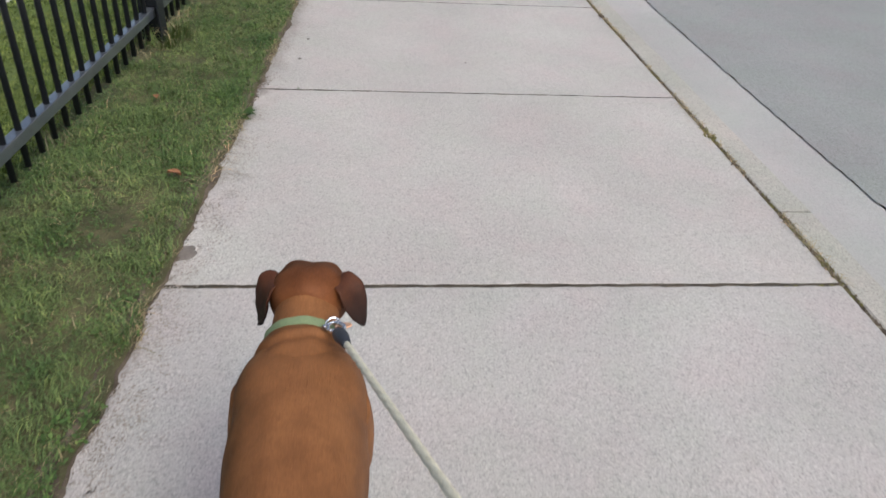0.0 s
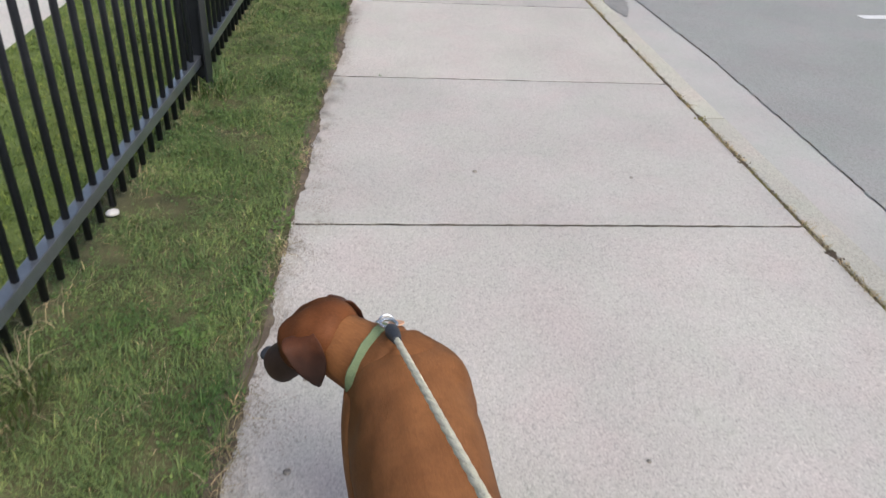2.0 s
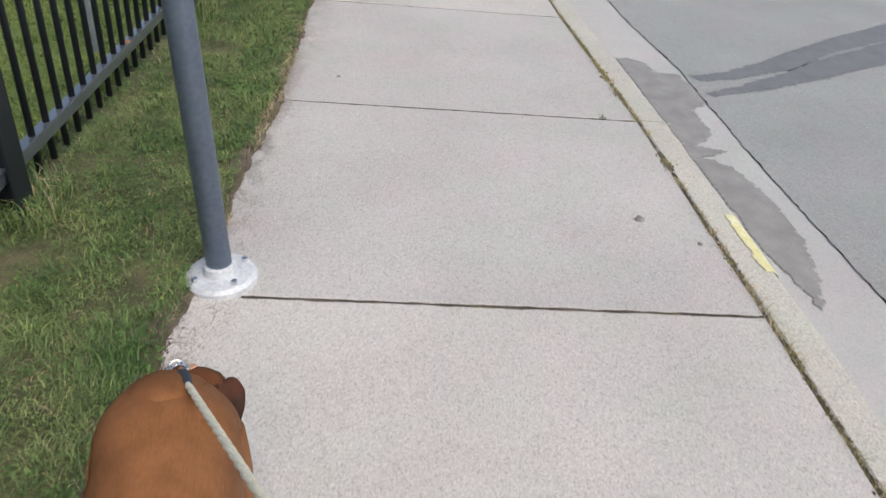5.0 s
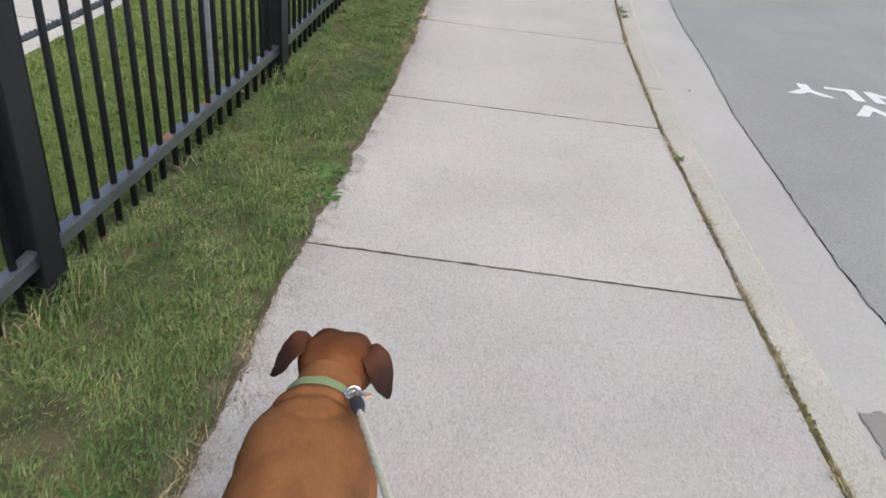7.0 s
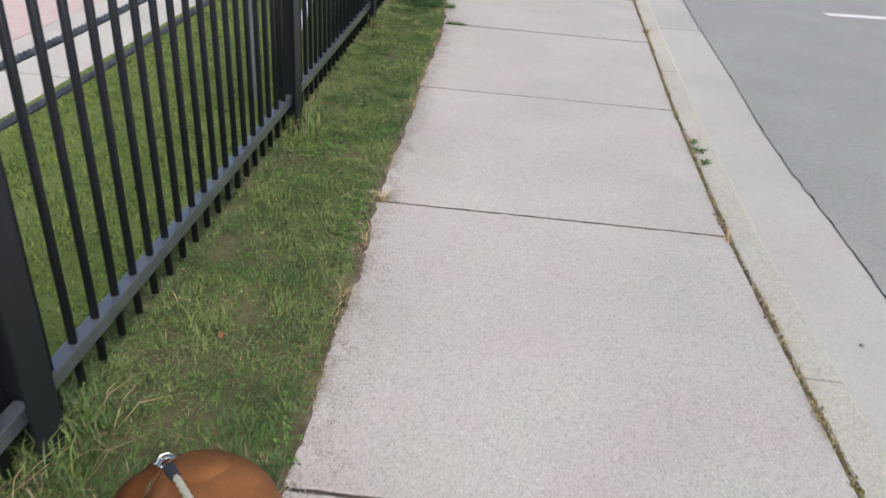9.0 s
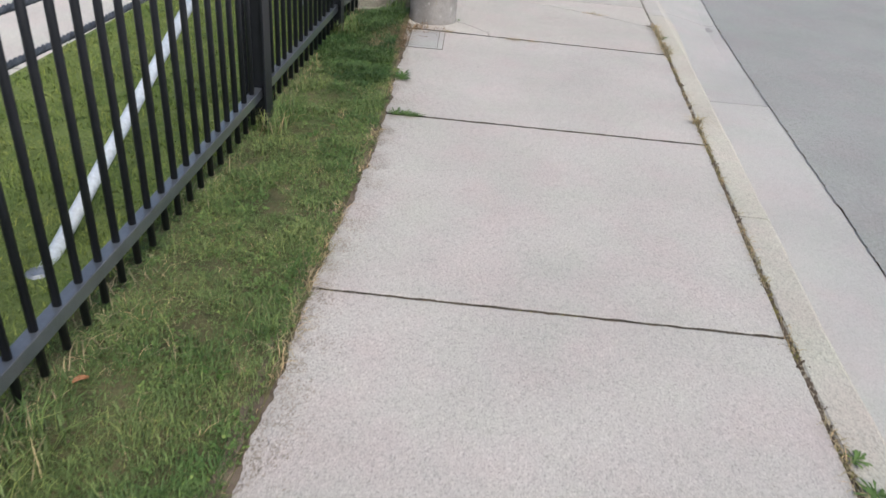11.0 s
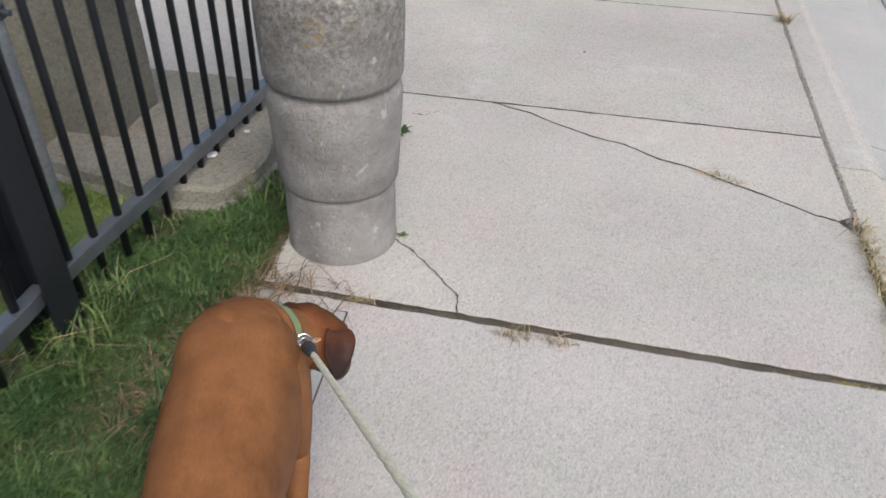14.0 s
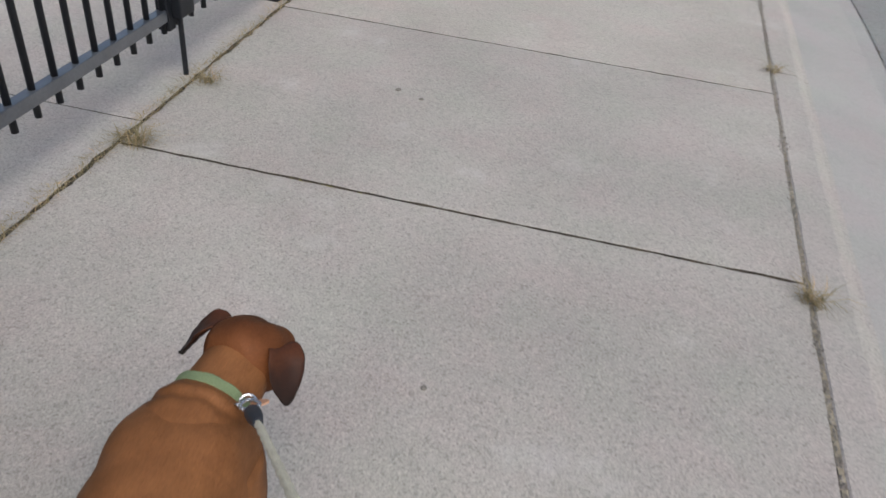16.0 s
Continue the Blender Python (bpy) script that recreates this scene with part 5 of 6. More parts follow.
def dead_leaf(x, y, s, rz):
    bm = bmesh.new()
    rows = []
    for t, w in ((0, 0.08), (0.25, 0.7), (0.5, 1.0), (0.75, 0.7), (1.0, 0.05)):
        rows.append([bm.verts.new((w * s * 0.32 * q, (t - 0.5) * s, s * 0.18 * abs(q) + 0.1 * s * math.sin(3 * t))) for q in (-1, 0, 1)])
    for p, q in zip(rows, rows[1:]):
        for j in range(2):
            bm.faces.new((p[j], p[j + 1], q[j + 1], q[j]))
    ob = part("dead_leaf", bm, RUST)
    ob.matrix_basis = pose(x, y, 0.03, 0, 8, rz)
    return tagged(ob, "curled brown leaf lying on the grass", "leaf", "dead leaves")


for lx, ly, ls_, lr in ((-0.56, 0.62, 0.055, 70), (-0.78, 1.3, 0.04, 20), (-0.5, 12.9, 0.04, 130), (-0.35, 10.9, 0.03, 10)):
    dead_leaf(lx, ly, ls_, lr)


# ---- the dog ----
NECK_AT = Vector((0, -0.035, 0.470))
NECK_LEN, COLLAR_Y, COLLAR_R = 0.170, 0.080, (0.0655, 0.0745)
EAR_ROOT = Vector((0.050, 0.002, 0.036))


def hair(name, ob, count, length, flow, material, parent, seed):
    """Short hairs lying back along a body: one mesh of slim blades."""
    rng = np.random.default_rng(seed)
    me = ob.data
    me.calc_loop_triangles()
    nv, nt = len(me.vertices), len(me.loop_triangles)
    co, ix = np.empty(nv * 3), np.empty(nt * 3, dtype=np.int32)
    me.vertices.foreach_get("co", co)
    me.loop_triangles.foreach_get("vertices", ix)
    tri = co.reshape(-1, 3)[ix.reshape(-1, 3)]
    cr = np.cross(tri[:, 1] - tri[:, 0], tri[:, 2] - tri[:, 0])
    area = np.linalg.norm(cr, axis=1)
    pick = rng.choice(nt, count, p=area / area.sum())
    nrm = cr[pick] / np.maximum(area[pick], 1e-12)[:, None]
    u, v = rng.uniform(0, 1, (2, count))
    flip = u + v > 1
    u, v = np.where(flip, 1 - u, u), np.where(flip, 1 - v, v)
    t = tri[pick]
    p = t[:, 0] + (t[:, 1] - t[:, 0]) * u[:, None] + (t[:, 2] - t[:, 0]) * v[:, None]
    d = np.array(flow) + rng.normal(0, 0.16, (count, 3))
    d -= nrm * (d * nrm).sum(1)[:, None]
    d /= np.maximum(np.linalg.norm(d, axis=1), 1e-9)[:, None]
    s = np.cross(d, nrm)
    ln = (length * rng.uniform(0.5, 1.3, count))[:, None]
    vs = np.stack([p - s * 0.0006, p + s * 0.0006, p + d * ln + nrm * (ln * rng.uniform(0.02, 0.12, (count, 1)) + 0.0003)], 1).reshape(-1, 3)
    m = bpy.data.meshes.new(name)
    m.vertices.add(3 * count)
    m.vertices.foreach_set("co", vs.ravel())
    m.loops.add(3 * count)
    m.loops.foreach_set("vertex_index", np.arange(3 * count).astype(np.int32))
    m.polygons.add(count)
    m.polygons.foreach_set("loop_start", (np.arange(count) * 3).astype(np.int32))
    m.update(calc_edges=True)
    return link(name, m, material, parent)


def bulge(p, at, size, lift):
    """How far a muscle at a place, with half sizes along x, y and z, lifts the skin at p."""
    return lift * math.exp(-sum(((a - b) / c) ** 2 for a, b, c in zip(p, at, size)))


def fine_rings(rings, steps):
    """More rings between the given ones, on a smooth line."""
    flat = np.array([(*c, w, h) for c, w, h in rings])
    n = len(flat)
    out = []
    for k in range(n - 1):
        p0, p1, p2, p3 = flat[max(k - 1, 0)], flat[k], flat[k + 1], flat[min(k + 2, n - 1)]
        for i in range(steps):
            u = i / steps
            out.append(0.5 * (2 * p1 + (p2 - p0) * u + (2 * p0 - 5 * p1 + 4 * p2 - p3) * u * u + (3 * p1 - p0 - 3 * p2 + p3) * u ** 3))
    out.append(flat[-1])
    return [(tuple(float(q) for q in r[:3]), max(float(r[3]), 0.004), max(float(r[4]), 0.004)) for r in out]


def dog_torso(g):
    rings = [((0, -0.665, 0.445), 0.030, 0.042), ((0, -0.650, 0.447), 0.062, 0.075), ((0, -0.60, 0.447), 0.092, 0.104), ((0, -0.52, 0.441), 0.104, 0.118), ((0, -0.44, 0.442), 0.097, 0.114), ((0, -0.36, 0.442), 0.091, 0.112),
             ((0, -0.27, 0.432), 0.099, 0.126), ((0, -0.19, 0.418), 0.107, 0.142), ((0, -0.11, 0.410), 0.110, 0.150), ((0, -0.05, 0.411), 0.107, 0.147), ((0, 0.005, 0.418), 0.096, 0.131), ((0, 0.05, 0.425), 0.076, 0.105), ((0, 0.080, 0.430), 0.050, 0.068), ((0, 0.094, 0.432), 0.018, 0.024)]
    bm = loft(fine_rings(rings, 4), 56, 2.1)
    for v in bm.verts:
        c = v.co
        out = Vector((c.x, 0, c.z - 0.43)).normalized()
        p = (abs(c.x), c.y, c.z)
        push = bulge(p, (0.070, -0.055, 0.525), (0.040, 0.055, 0.045), 0.012)
        push += bulge(p, (0.095, 0.0, 0.43), (0.03, 0.05, 0.09), 0.010)
        push += bulge(p, (0.095, -0.53, 0.44), (0.035, 0.07, 0.09), 0.010)
        push += bulge(p, (0.045, -0.55, 0.545), (0.03, 0.06, 0.03), 0.006)
        push -= bulge(p, (0.0, -0.33, 0.56), (0.016, 0.26, 0.04), 0.0045)
        push -= bulge(p, (0.095, -0.11, 0.50), (0.05, 0.022, 0.08), 0.005)
        push -= bulge(p, (0.09, -0.40, 0.47), (0.04, 0.04, 0.08), 0.005)
        push += 0.0035 * wob(c.x * 13, c.y * 10, c.z * 13) + 0.0012 * wob(c.x * 40, c.y * 34, c.z * 40)
        c += out * push
    trunk = part("torso", bm, COAT, g, smooth=True)
    hair("torso_hair", trunk, 26000, 0.008, (0, -1, -0.15), HAIR, trunk, 401)
    return trunk


def dog_neck(g):
    """The neck points along +y from its joint between the shoulders, with loose folds behind the collar."""
    rings = [((0, -0.075, -0.012), 0.020, 0.026), ((0, -0.058, -0.010), 0.060, 0.062), ((0, -0.03, -0.006), 0.081, 0.083), ((0, 0.01, -0.002), 0.083, 0.089), ((0, 0.04, 0.0), 0.077, 0.085), ((0, 0.062, 0.0), 0.070, 0.079),
             ((0, COLLAR_Y, 0.0), 0.0630, 0.0720), ((0, 0.105, 0.0), 0.0575, 0.065), ((0, 0.135, 0.0), 0.0550, 0.060), ((0, 0.160, 0.0), 0.052, 0.055), ((0, 0.178, 0.0), 0.038, 0.040), ((0, 0.188, 0.0), 0.012, 0.014)]
    bm = loft(fine_rings(rings, 6), 48, 2.05)
    for v in bm.verts:
        c = v.co
        out = Vector((c.x, 0, c.z)).normalized()
        top = 0.5 + 0.5 * out.z
        lean = c.y - 0.012 * out.x - 0.010 * wob(out.x * 2, out.z * 2, 3)
        push = top * 0.6 * (0.0060 * math.exp(-((lean - 0.056) / 0.0085) ** 2) - 0.0055 * math.exp(-((lean - 0.042) / 0.006) ** 2) + 0.0055 * math.exp(-((lean - 0.028) / 0.010) ** 2))
        push -= 0.0025 * math.exp(-((c.y - COLLAR_Y) / 0.012) ** 2)
        push += 0.0025 * wob(c.x * 18, c.y * 18, c.z * 18)
        c += out * push
    neck = part("neck", bm, COAT, g, smooth=True)
    neck.location = NECK_AT
    hair("neck_hair", neck, 8000, 0.009, (0, -1, -0.1), HAIR, neck, 402)
    bm = bmesh.new()
    loops = []
    for k in range(48):
        a = 2 * math.pi * k / 48
        wave = 0.0016 * wob(math.cos(a) * 2, math.sin(a) * 2, 6)
        loops.append([bm.verts.new(((COLLAR_R[0] + o + wave) * math.cos(a), COLLAR_Y + y + 1.5 * wave, (COLLAR_R[1] + o + wave) * math.sin(a))) for o, y in ((-0.004, -0.0075), (-0.001, -0.0085), (0.0008, -0.007), (0.0008, 0.007), (-0.001, 0.0085), (-0.004, 0.0075))])
    for k in range(48):
        p, q = loops[k], loops[(k + 1) % 48]
        for j in range(6):
            bm.faces.new((p[j], p[(j + 1) % 6], q[(j + 1) % 6], q[j]))
    part("collar", bm, COLLAR, neck, "faded green webbing collar", smooth=False)
    return neck


def dog_ear(head, s):
    """A thin folded flap that leaves the skull sideways, bends and hangs to a blunt point."""
    line = [(-0.014, 0.002, -0.006), (0.004, 0.002, 0.001), (0.015, 0.0, -0.004), (0.021, -0.003, -0.017), (0.023, -0.003, -0.034), (0.024, -0.002, -0.050), (0.025, 0.001, -0.066), (0.026, 0.004, -0.079), (0.026, 0.004, -0.084)]
    half = [0.018, 0.025, 0.030, 0.031, 0.029, 0.025, 0.018, 0.009, 0.003]
    rings = fine_rings([(c, w, 0.0042 if k < 7 else 0.003) for k, (c, w) in enumerate(zip(line, half))], 3)
    bm = bmesh.new()
    loops = []
    for k, (c, w, th) in enumerate(rings):
        c = Vector(c)
        d = (Vector(rings[min(k + 1, len(rings) - 1)][0]) - Vector(rings[max(k - 1, 0)][0])).normalized()
        nrm = Vector((0, 1, 0)).cross(d).normalized()
        loop = []
        for a in np.linspace(0, 2 * math.pi, 19)[:-1]:
            y = w * math.cos(a)
            curl = 0.008 * (y / 0.03) ** 2 + 0.004 * (y / 0.03) + 0.003 * wob(y * 60, k * 0.4, s)
            loop.append(bm.verts.new(c + Vector((0, y, 0)) + nrm * (th * math.sin(a) - curl)))
        loops.append(loop)
    for a, b in zip(loops, loops[1:]):
        for j in range(18):
            bm.faces.new((a[j], a[(j + 1) % 18], b[(j + 1) % 18], b[j]))
    bm.faces.new(loops[0])
    bm.faces.new(loops[-1])
    flare = Matrix.Rotation(radians(-24), 3, "Z")
    for v in bm.verts:
        v.co = flare @ v.co
        v.co.x *= s
    root = Vector((s * EAR_ROOT.x, EAR_ROOT.y, EAR_ROOT.z))
    flap = part("ear", bm, EAR_COAT, head, "brown floppy ear with a dark tip", smooth=True)
    flap.location = root
    return flap, root, s


def dog_head(g):
    """The head looks along +y from its joint behind the skull."""
    rings = [((0, -0.052, -0.004), 0.018, 0.020), ((0, -0.044, -0.002), 0.042, 0.044), ((0, -0.022, 0.004), 0.060, 0.057), ((0, 0.006, 0.008), 0.0675, 0.061), ((0, 0.034, 0.006), 0.066, 0.057), ((0, 0.058, -0.001), 0.057, 0.050), ((0, 0.076, -0.009), 0.045, 0.043), ((0, 0.092, -0.014), 0.035, 0.036), ((0, 0.104, -0.016), 0.016, 0.018)]
    bm = loft(fine_rings(rings, 4), 44, 2.15)
    for v in bm.verts:
        c = v.co
        out = Vector((c.x, 0, c.z)).normalized()
        p = (abs(c.x), c.y, c.z)
        push = bulge(p, (0.034, 0.054, 0.046), (0.018, 0.018, 0.018), 0.006) - bulge(p, (0, 0.03, 0.066), (0.010, 0.05, 0.02), 0.004)
        push += bulge(p, (0, -0.03, 0.055), (0.014, 0.02, 0.02), 0.005) + bulge(p, (0.06, 0.03, -0.02), (0.02, 0.03, 0.03), 0.005)
        push += 0.0022 * wob(c.x * 24, c.y * 24, c.z * 24)
        c += out * push
    head = part("head", bm, COAT_HEAD, g, smooth=True)
    hair("head_hair", head, 8000, 0.006, (0, -1, -0.2), HAIR_HEAD, head, 403)
    muzzle = [((0, 0.082, -0.016), 0.036, 0.035), ((0, 0.104, -0.021), 0.037, 0.035), ((0, 0.130, -0.025), 0.035, 0.032), ((0, 0.152, -0.026), 0.031, 0.028), ((0, 0.166, -0.024), 0.020, 0.018), ((0, 0.170, -0.023), 0.006, 0.006)]
    bm = loft(fine_rings(muzzle, 3), 28, 2.4)
    for v in bm.verts:
        c = v.co
        p = (abs(c.x), c.y, c.z)
        c.z -= bulge(p, (0.03, 0.13, -0.05), (0.02, 0.03, 0.02), 0.012)
        c.x += math.copysign(bulge(p, (0.035, 0.135, -0.035), (0.02, 0.03, 0.02), 0.005), c.x)
    part("muzzle", bm, MUZZLE_COAT, head, "dark brown-black muzzle", smooth=True)
    nose = [((0, 0.156, -0.008), 0.010, 0.007), ((0, 0.164, -0.009), 0.016, 0.012), ((0, 0.173, -0.012), 0.013, 0.010), ((0, 0.178, -0.014), 0.005, 0.004)]
    part("nose", loft(fine_rings(nose, 2), 16, 2.2), RUBBER, head, "black nose", smooth=True)
    for s in (1, -1):
        bm = bmesh.new()
        bmesh.ops.create_icosphere(bm, subdivisions=3, radius=0.0085)
        part("eye", bm, EYE, head, "dark glossy eye", smooth=True).location = (s * 0.040, 0.071, 0.017)
    return head, [dog_ear(head, s) for s in (-1, 1)]


UPPER, LOWER = 0.19, 0.165


def dog_leg(g, s, front):
    hip = Vector((s * 0.080, -0.045, 0.392)) if front else Vector((s * 0.078, -0.53, 0.392))
    if front:
        up = [((0, 0.0, 0.06), 0.030, 0.052), ((0, -0.004, 0.0), 0.038, 0.060), ((0, -0.010, -0.07), 0.037, 0.052), ((0, -0.008, -0.13), 0.031, 0.040), ((0, 0.0, -0.18), 0.025, 0.029), ((0, 0.002, -0.20), 0.020, 0.022)]
        low = [((0, 0.0, 0.012), 0.022, 0.024), ((0, 0.0, -0.02), 0.024, 0.026), ((0, 0.0, -0.07), 0.021, 0.022), ((0, 0.004, -0.12), 0.020, 0.021), ((0, 0.008, -0.150), 0.021, 0.023)]
    else:
        up = [((0, -0.01, 0.07), 0.036, 0.075), ((0, 0.0, 0.0), 0.047, 0.088), ((0, 0.012, -0.06), 0.043, 0.072), ((0, 0.010, -0.12), 0.032, 0.048), ((0, -0.01, -0.17), 0.024, 0.032), ((0, -0.018, -0.20), 0.018, 0.022)]
        low = [((0, -0.018, 0.012), 0.018, 0.023), ((0, -0.024, -0.02), 0.020, 0.026), ((0, -0.020, -0.07), 0.018, 0.020), ((0, -0.010, -0.12), 0.019, 0.020), ((0, -0.004, -0.150), 0.020, 0.022)]
    upper = part("upper_leg", loft(fine_rings(up, 3), 22, 2.1), COAT, g, smooth=True)
    lower = part("lower_leg", loft(fine_rings(low, 3), 18, 2.1), COAT, g, smooth=True)
    upper.location, lower.location = hip, hip - Vector((0, 0, UPPER))
    paw = [((0, -0.014, -0.145), 0.020, 0.022), ((0, -0.006, -0.172), 0.025, 0.026), ((0, 0.016, -0.185), 0.031, 0.019), ((0, 0.044, -0.190), 0.028, 0.014), ((0, 0.060, -0.194), 0.014, 0.008)]
    bm = loft(fine_rings(paw, 3), 20, 2.2)
    for v in bm.verts:
        if v.co.y > 0.02:
            v.co.z += 0.004 * abs(math.cos(v.co.x * 110))
    part("paw", bm, PAW_WHITE, lower, "white paw", smooth=True)
    return upper, lower, hip, front


def make_dog():
    g = group_at("dog", label="russet short-haired dog with floppy ears on a leash", category="dog")
    dog_torso(g)
    neck = dog_neck(g)
    head, ears = dog_head(g)
    legs = [dog_leg(g, s, front) for s, front in ((1, True), (-1, True), (1, False), (-1, False))]
    return g, neck, head, legs, ears


def make_leash():
    """Clip at the origin, rope leading off along +y."""
    g = group_at("leash", label="pale cream rope leash with a steel clip", category="leash")
    n, length, r = 170, 0.80, 0.0056
    vs, fs = [], []
    for w in range(3):
        o = len(vs)
        for k in range(n + 1):
            y = 0.085 + length * k / n
            a = y / 0.03 * 2 * math.pi / 3 + w * 2.094
            cx, cz = r * 0.36 * math.cos(a), r * 0.36 * math.sin(a)
            vs += [(cx + r * 0.70 * math.cos(q), y, cz + r * 0.70 * math.sin(q)) for q in (0, 1.047, 2.094, 3.1416, 4.189, 5.236)]
        for k in range(n):
            for j in range(6):
                p0 = o + 6 * k
                fs.append((p0 + j, p0 + (j + 1) % 6, p0 + 6 + (j + 1) % 6, p0 + 6 + j))
    soup("rope", vs, fs, LEASH_ROPE, g, "cream braided rope", smooth=True)
    part("sleeve", loft(fine_rings([((0, 0.046, 0), 0.006, 0.006), ((0, 0.052, 0), 0.011, 0.010), ((0, 0.075, 0), 0.0115, 0.010), ((0, 0.098, 0), 0.0085, 0.008), ((0, 0.112, 0), 0.0068, 0.0068)], 2), 16), RUBBER, g, "dark rubber sleeve", smooth=True)
    bm = bmesh.new()
    ring = [(0.013 * math.sin(a) * (1.0 + 0.25 * math.cos(a)), 0.022 + 0.024 * math.cos(a), 0.003) for a in np.linspace(0, 2 * math.pi, 21)]
    for a, b in zip(ring, ring[1:]):
        tube(a, b, 0.0032, n=8, bm=bm)
    tube((0, 0.040, 0), (0, 0.056, 0), 0.0075, n=12, bm=bm)
    tube((0.012, 0.016, 0.003), (0.019, 0.012, 0.004), 0.0028, n=8, bm=bm)
    part("clip", bm, STEEL, g, "bright steel snap hook", smooth=True)
    bm = bmesh.new()
    ring = [(0.013 * math.sin(a), -0.001, -0.002 + 0.013 * math.cos(a)) for a in np.linspace(0, 2 * math.pi, 15)]
    for a, b in zip(ring, ring[1:]):
        tube(a, b, 0.0020, n=8, bm=bm)
    part("ring", bm, STEEL, g)
    part("tag", turned([(0.0, -0.0012), (0.0135, -0.0012), (0.0140, 0.0), (0.0135, 0.0012), (0.0, 0.0012)], 20), TAG, g, "small round peach tag").location = (-0.016, 0.006, -0.003)
    return g


dog, dog_neck_part, dog_head_part, dog_legs, dog_ears = make_dog()
leash = make_leash()

# seconds, place, heading; neck's turn and rise; head's turn and rise; side on which the ring sits; lift of either ear
DOG = [
    (0, 0.019, -0.862, 1, -2, 15, -6, -15, 43, 8, 15),
    (0.5, 0.058, -0.132, 7, 5, 25, 8, -14, 13, 1, 20),
    (1, 0.018, 0.471, 11, 23, 15, 23, -16, 2, 37, 25),
    (1.5, 0.005, 1.106, 11, 23, 18, 25, -19, 13, 12, 18),
    (2, 0.026, 1.713, 6, 50, 9, 54, -31, 23, 3, 6),
    (2.5, 0.004, 2.259, 2, 57, -5, 52, -36, 28, 11, 6),
    (3, -0.030, 2.868, 9, 30, -24, 52, -39, -2, 6, 6),
    (3.7, -0.120, 3.570, 20, 9, -28, 15, -38, 0, 6, 6),
    (4.3, -0.030, 4.270, 14, 0, -30, 0, -38, 0, 6, 6),
    (4.9, 0.050, 4.970, 10, -6, -34, -10, -39, 0, 6, 6),
    (5.5, 0.116, 5.643, 15, 6, -28, 10, -41, -1, 6, 6),
    (6, 0.199, 6.203, 6, 34, -23, 39, -39, 45, 23, 6),
    (6.5, 0.220, 6.839, 3, -1, -7, -14, -26, 38, 34, 33),
    (7, 0.262, 7.591, 1, -3, 6, -3, -19, 49, 27, 24),
    (7.5, 0.275, 8.304, 2, -3, 22, -2, -13, 38, 13, 12),
    (8, 0.281, 8.936, 12, 24, 7, 34, -24, 26, 4, 16),
    (8.5, 0.171, 9.494, 27, 19, -29, 30, -36, 7, 11, 6),
    (9, -0.022, 9.967, 37, 16, -35, 25, -40, -1, 6, 6),
    (9.5, -0.072, 10.423, 24, 6, -35, 10, -40, 10, 6, 6),
    (10.1, -0.052, 11.073, 5, 0, -35, 0, -39, 20, 6, 6),
    (10.9, -0.050, 11.720, -5, -3, -30, -5, -36, 35, 6, 6),
    (11.7, 0.050, 12.720, -14, -9, -25, -15, -36, 45, 6, 6),
    (12.5, 0.109, 13.976, 8, -23, -35, -11, -54, 37, 6, 6),
    (13, 0.086, 14.747, 8, -6, -19, -7, -32, 67, 6, 18),
    (13.5, 0.092, 15.442, 12, 0, -24, -17, -33, 78, 41, 40),
    (14, 0.156, 15.973, 14, -41, -30, -38, -47, 61, 6, 16),
    (14.5, 0.354, 16.463, 4, -21, -33, -20, -41, 73, 6, 5),
    (15, 0.440, 16.891, 5, 6, -62, 15, -47, 67, 6, 6),
    (15.5, 0.380, 17.374, -13, -19, -32, 11, -37, 47, 6, -28),
    (16, 0.513, 17.989, 5, -10, 9, -17, -34, 59, 25, 12),
]
# seconds and place of the leash's far end beside the walker
HAND = [
    (0, 0.284, -1.655, 0.913),
    (0.5, 0.227, -1.006, 0.894),
    (1, 0.176, -0.385, 0.891),
    (1.5, 0.08, 0.24, 0.905),
    (2, 0.109, 0.87, 0.918),
    (2.5, 0.077, 1.482, 0.908),
    (3, 0.101, 2.073, 0.908),
    (3.8, 0.28, 3.006, 0.914),
    (4.6, 0.403, 3.94, 0.921),
    (5.5, 0.452, 4.99, 0.928),
    (6, 0.518, 5.595, 0.933),
    (6.5, 0.537, 6.2, 0.933),
    (7, 0.541, 6.849, 0.969),
    (7.5, 0.532, 7.46, 0.95),
    (8, 0.502, 8.088, 0.945),
    (8.5, 0.44, 8.697, 0.952),
    (9, 0.378, 9.325, 0.976),
    (9.6, 0.448, 10.042, 0.953),
    (10.2, 0.47, 10.744, 0.936),
    (11, 0.529, 11.659, 0.929),
    (11.8, 0.589, 12.574, 0.923),
    (12.5, 0.485, 13.374, 0.917),
    (13, 0.55, 13.973, 0.927),
    (13.5, 0.621, 14.606, 0.958),
    (14, 0.704, 15.257, 0.966),
    (14.5, 0.773, 15.808, 0.95),
    (15, 0.837, 16.382, 0.939),
    (15.5, 0.981, 16.924, 0.952),
    (16, 0.956, 17.48, 0.949),
]


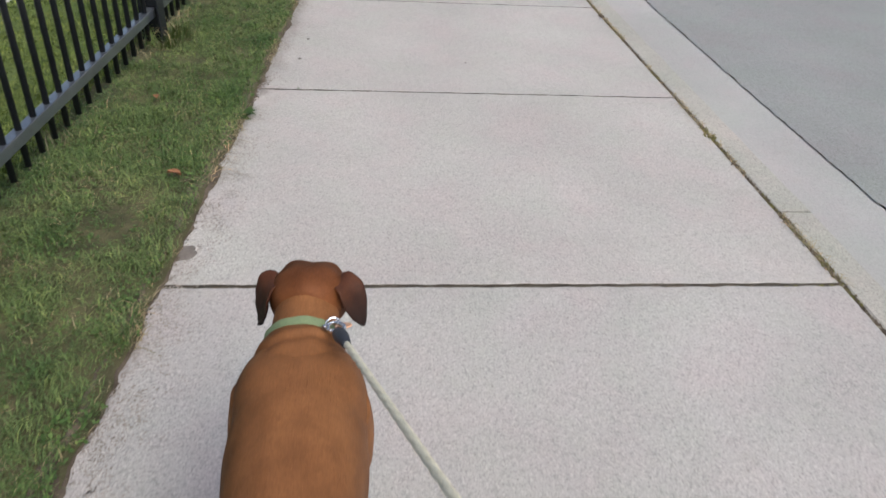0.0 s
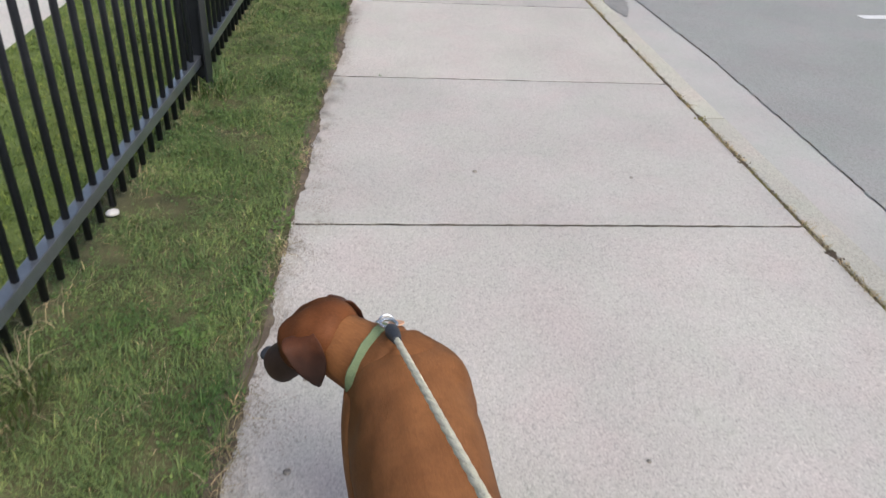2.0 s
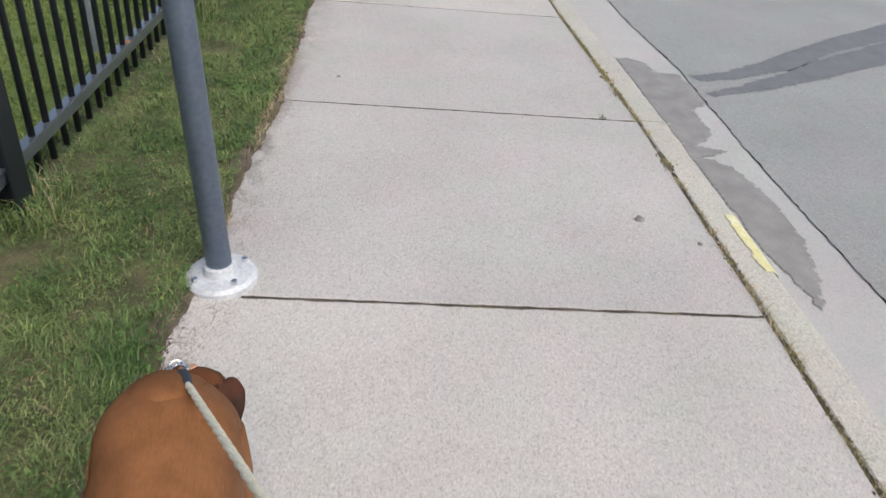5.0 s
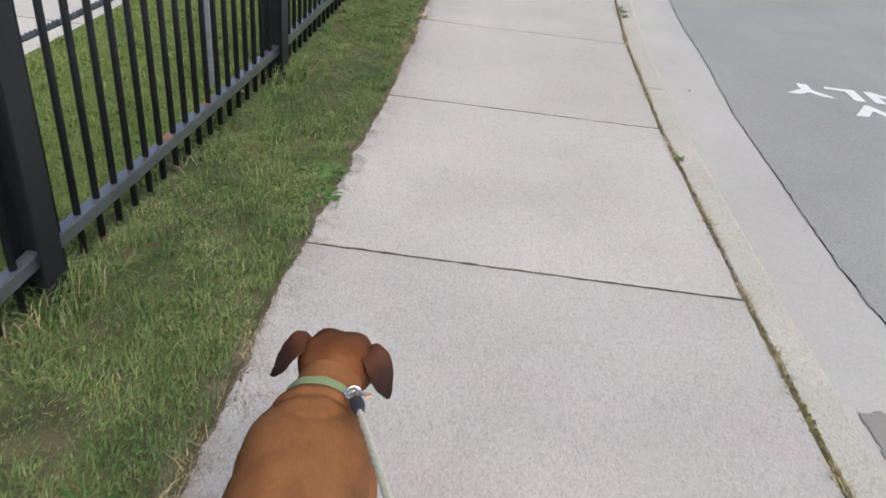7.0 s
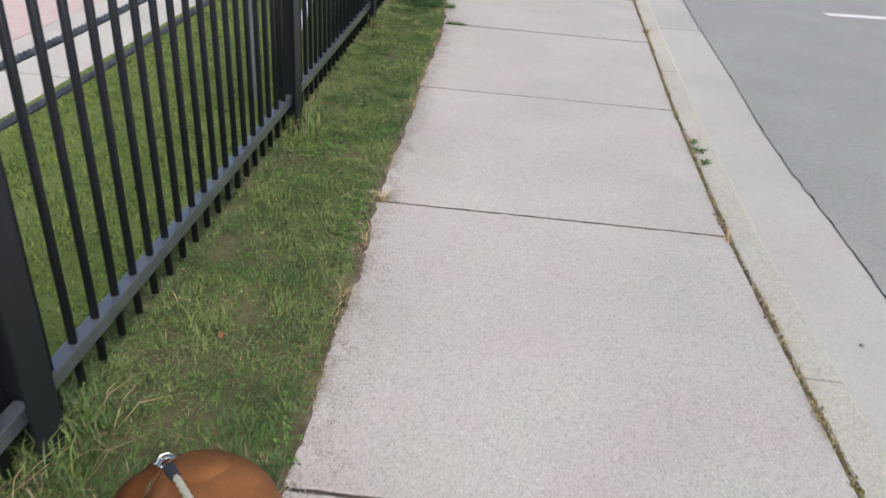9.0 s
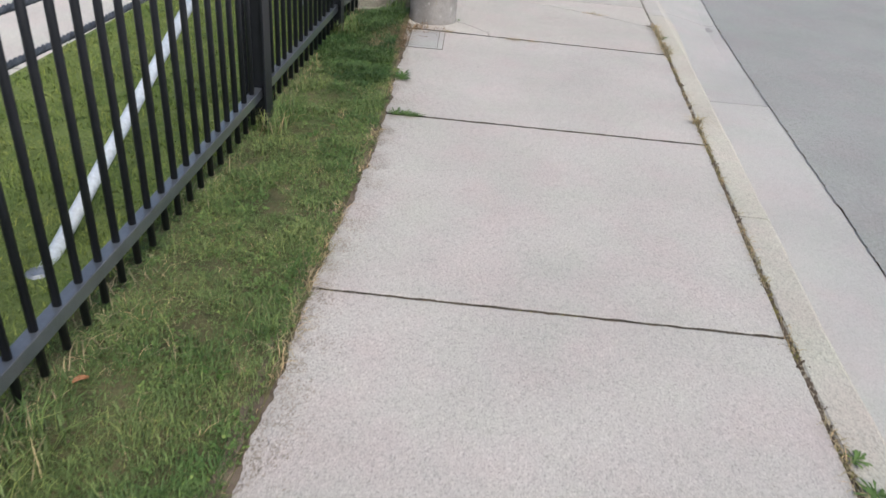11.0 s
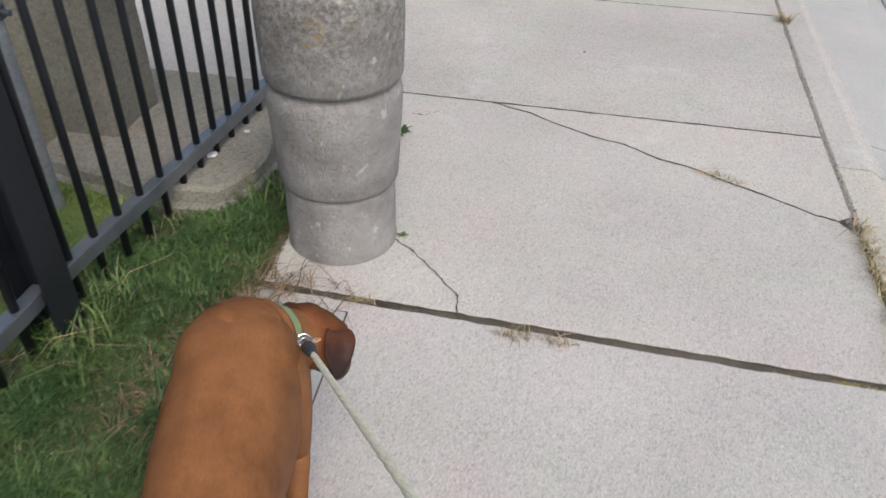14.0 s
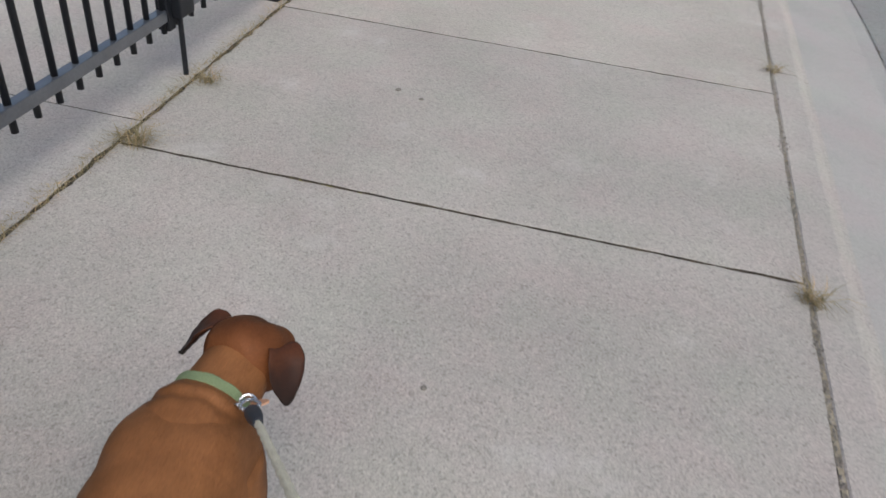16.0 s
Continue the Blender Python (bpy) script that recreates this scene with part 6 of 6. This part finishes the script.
def curve(rows, col):
    ts, vs = [r[0] for r in rows], [r[col] for r in rows]
    sl = [0.0] * len(ts)
    for k in range(1, len(ts) - 1):
        sl[k] = (vs[k + 1] - vs[k - 1]) / (ts[k + 1] - ts[k - 1])

    def at(t):
        k = min(max(int(np.searchsorted(ts, t, "right")) - 1, 0), len(ts) - 2)
        h = ts[k + 1] - ts[k]
        u = (t - ts[k]) / h
        return (2 * u**3 - 3 * u**2 + 1) * vs[k] + (u**3 - 2 * u**2 + u) * h * sl[k] + (-2 * u**3 + 3 * u**2) * vs[k + 1] + (u**3 - u**2) * h * sl[k + 1]
    return at


def motions():
    cx, cy, hd, ny, npi, hy, hp, ring, ear_l, ear_r = (curve(DOG, c) for c in range(1, 11))
    far_end = [curve(HAND, c) for c in (1, 2, 3)]
    ts = [round(0.1 * k, 1) for k in range(161)]
    body, neck, head, lead = [], [], [], []
    upper, lower = [[] for _ in dog_legs], [[] for _ in dog_legs]
    flaps = [[] for _ in dog_ears]

    def turned_by(yaw, rise):
        return Matrix.Rotation(radians(yaw), 4, "Z") @ Matrix.Rotation(radians(rise), 4, "X")

    for t in ts:
        bob = 0.004 * math.sin(2 * math.pi * t / 0.34)
        m = pose(cx(t), cy(t), bob, 0, 0, hd(t))
        body.append((t, m))
        nm = Matrix.Translation(NECK_AT) @ turned_by(ny(t), npi(t))
        neck.append((t, nm))
        head.append((t, Matrix.Translation(nm @ Vector((0, NECK_LEN, 0))) @ turned_by(hy(t), hp(t))))
        side = radians(ring(t))
        clip = m @ nm @ Vector(((COLLAR_R[0] + 0.008) * math.sin(side), COLLAR_Y, (COLLAR_R[1] + 0.008) * math.cos(side)))
        d = Vector([h(t) for h in far_end]) - clip
        lead.append((t, Matrix.Translation(clip) @ d.to_track_quat("Y", "Z").to_matrix().to_4x4()))
        for k, (up, low, hip, front) in enumerate(dog_legs):
            ph = 2 * math.pi * (t / 0.68 + (0.40, 0.90, 0.15, 0.65)[k])
            swing = 24 * math.sin(ph)
            bend = -52 * max(0.0, math.cos(ph)) ** 1.5
            um = Matrix.Translation(hip + Vector((0, 0, 0.014 * max(0.0, math.cos(ph))))) @ Matrix.Rotation(radians(swing), 4, "X")
            upper[k].append((t, um))
            lower[k].append((t, um @ Matrix.Translation((0, 0, -UPPER)) @ Matrix.Rotation(radians(bend - 0.5 * swing), 4, "X")))
        for k, (flap, root, s) in enumerate(dog_ears):
            lift = (ear_l, ear_r)[k](t) + 4 * math.sin(2 * math.pi * t / 0.34 + 0.6 * s)
            flaps[k].append((t, Matrix.Translation(root) @ Matrix.Rotation(radians(-s * lift), 4, "Y")))
    walk(dog, body)
    walk(dog_neck_part, neck)
    walk(dog_head_part, head)
    walk(leash, lead)
    for k, (up, low, hip, front) in enumerate(dog_legs):
        walk(up, upper[k])
        walk(low, lower[k])
    for (flap, root, s), rows in zip(dog_ears, flaps):
        walk(flap, rows)


motions()
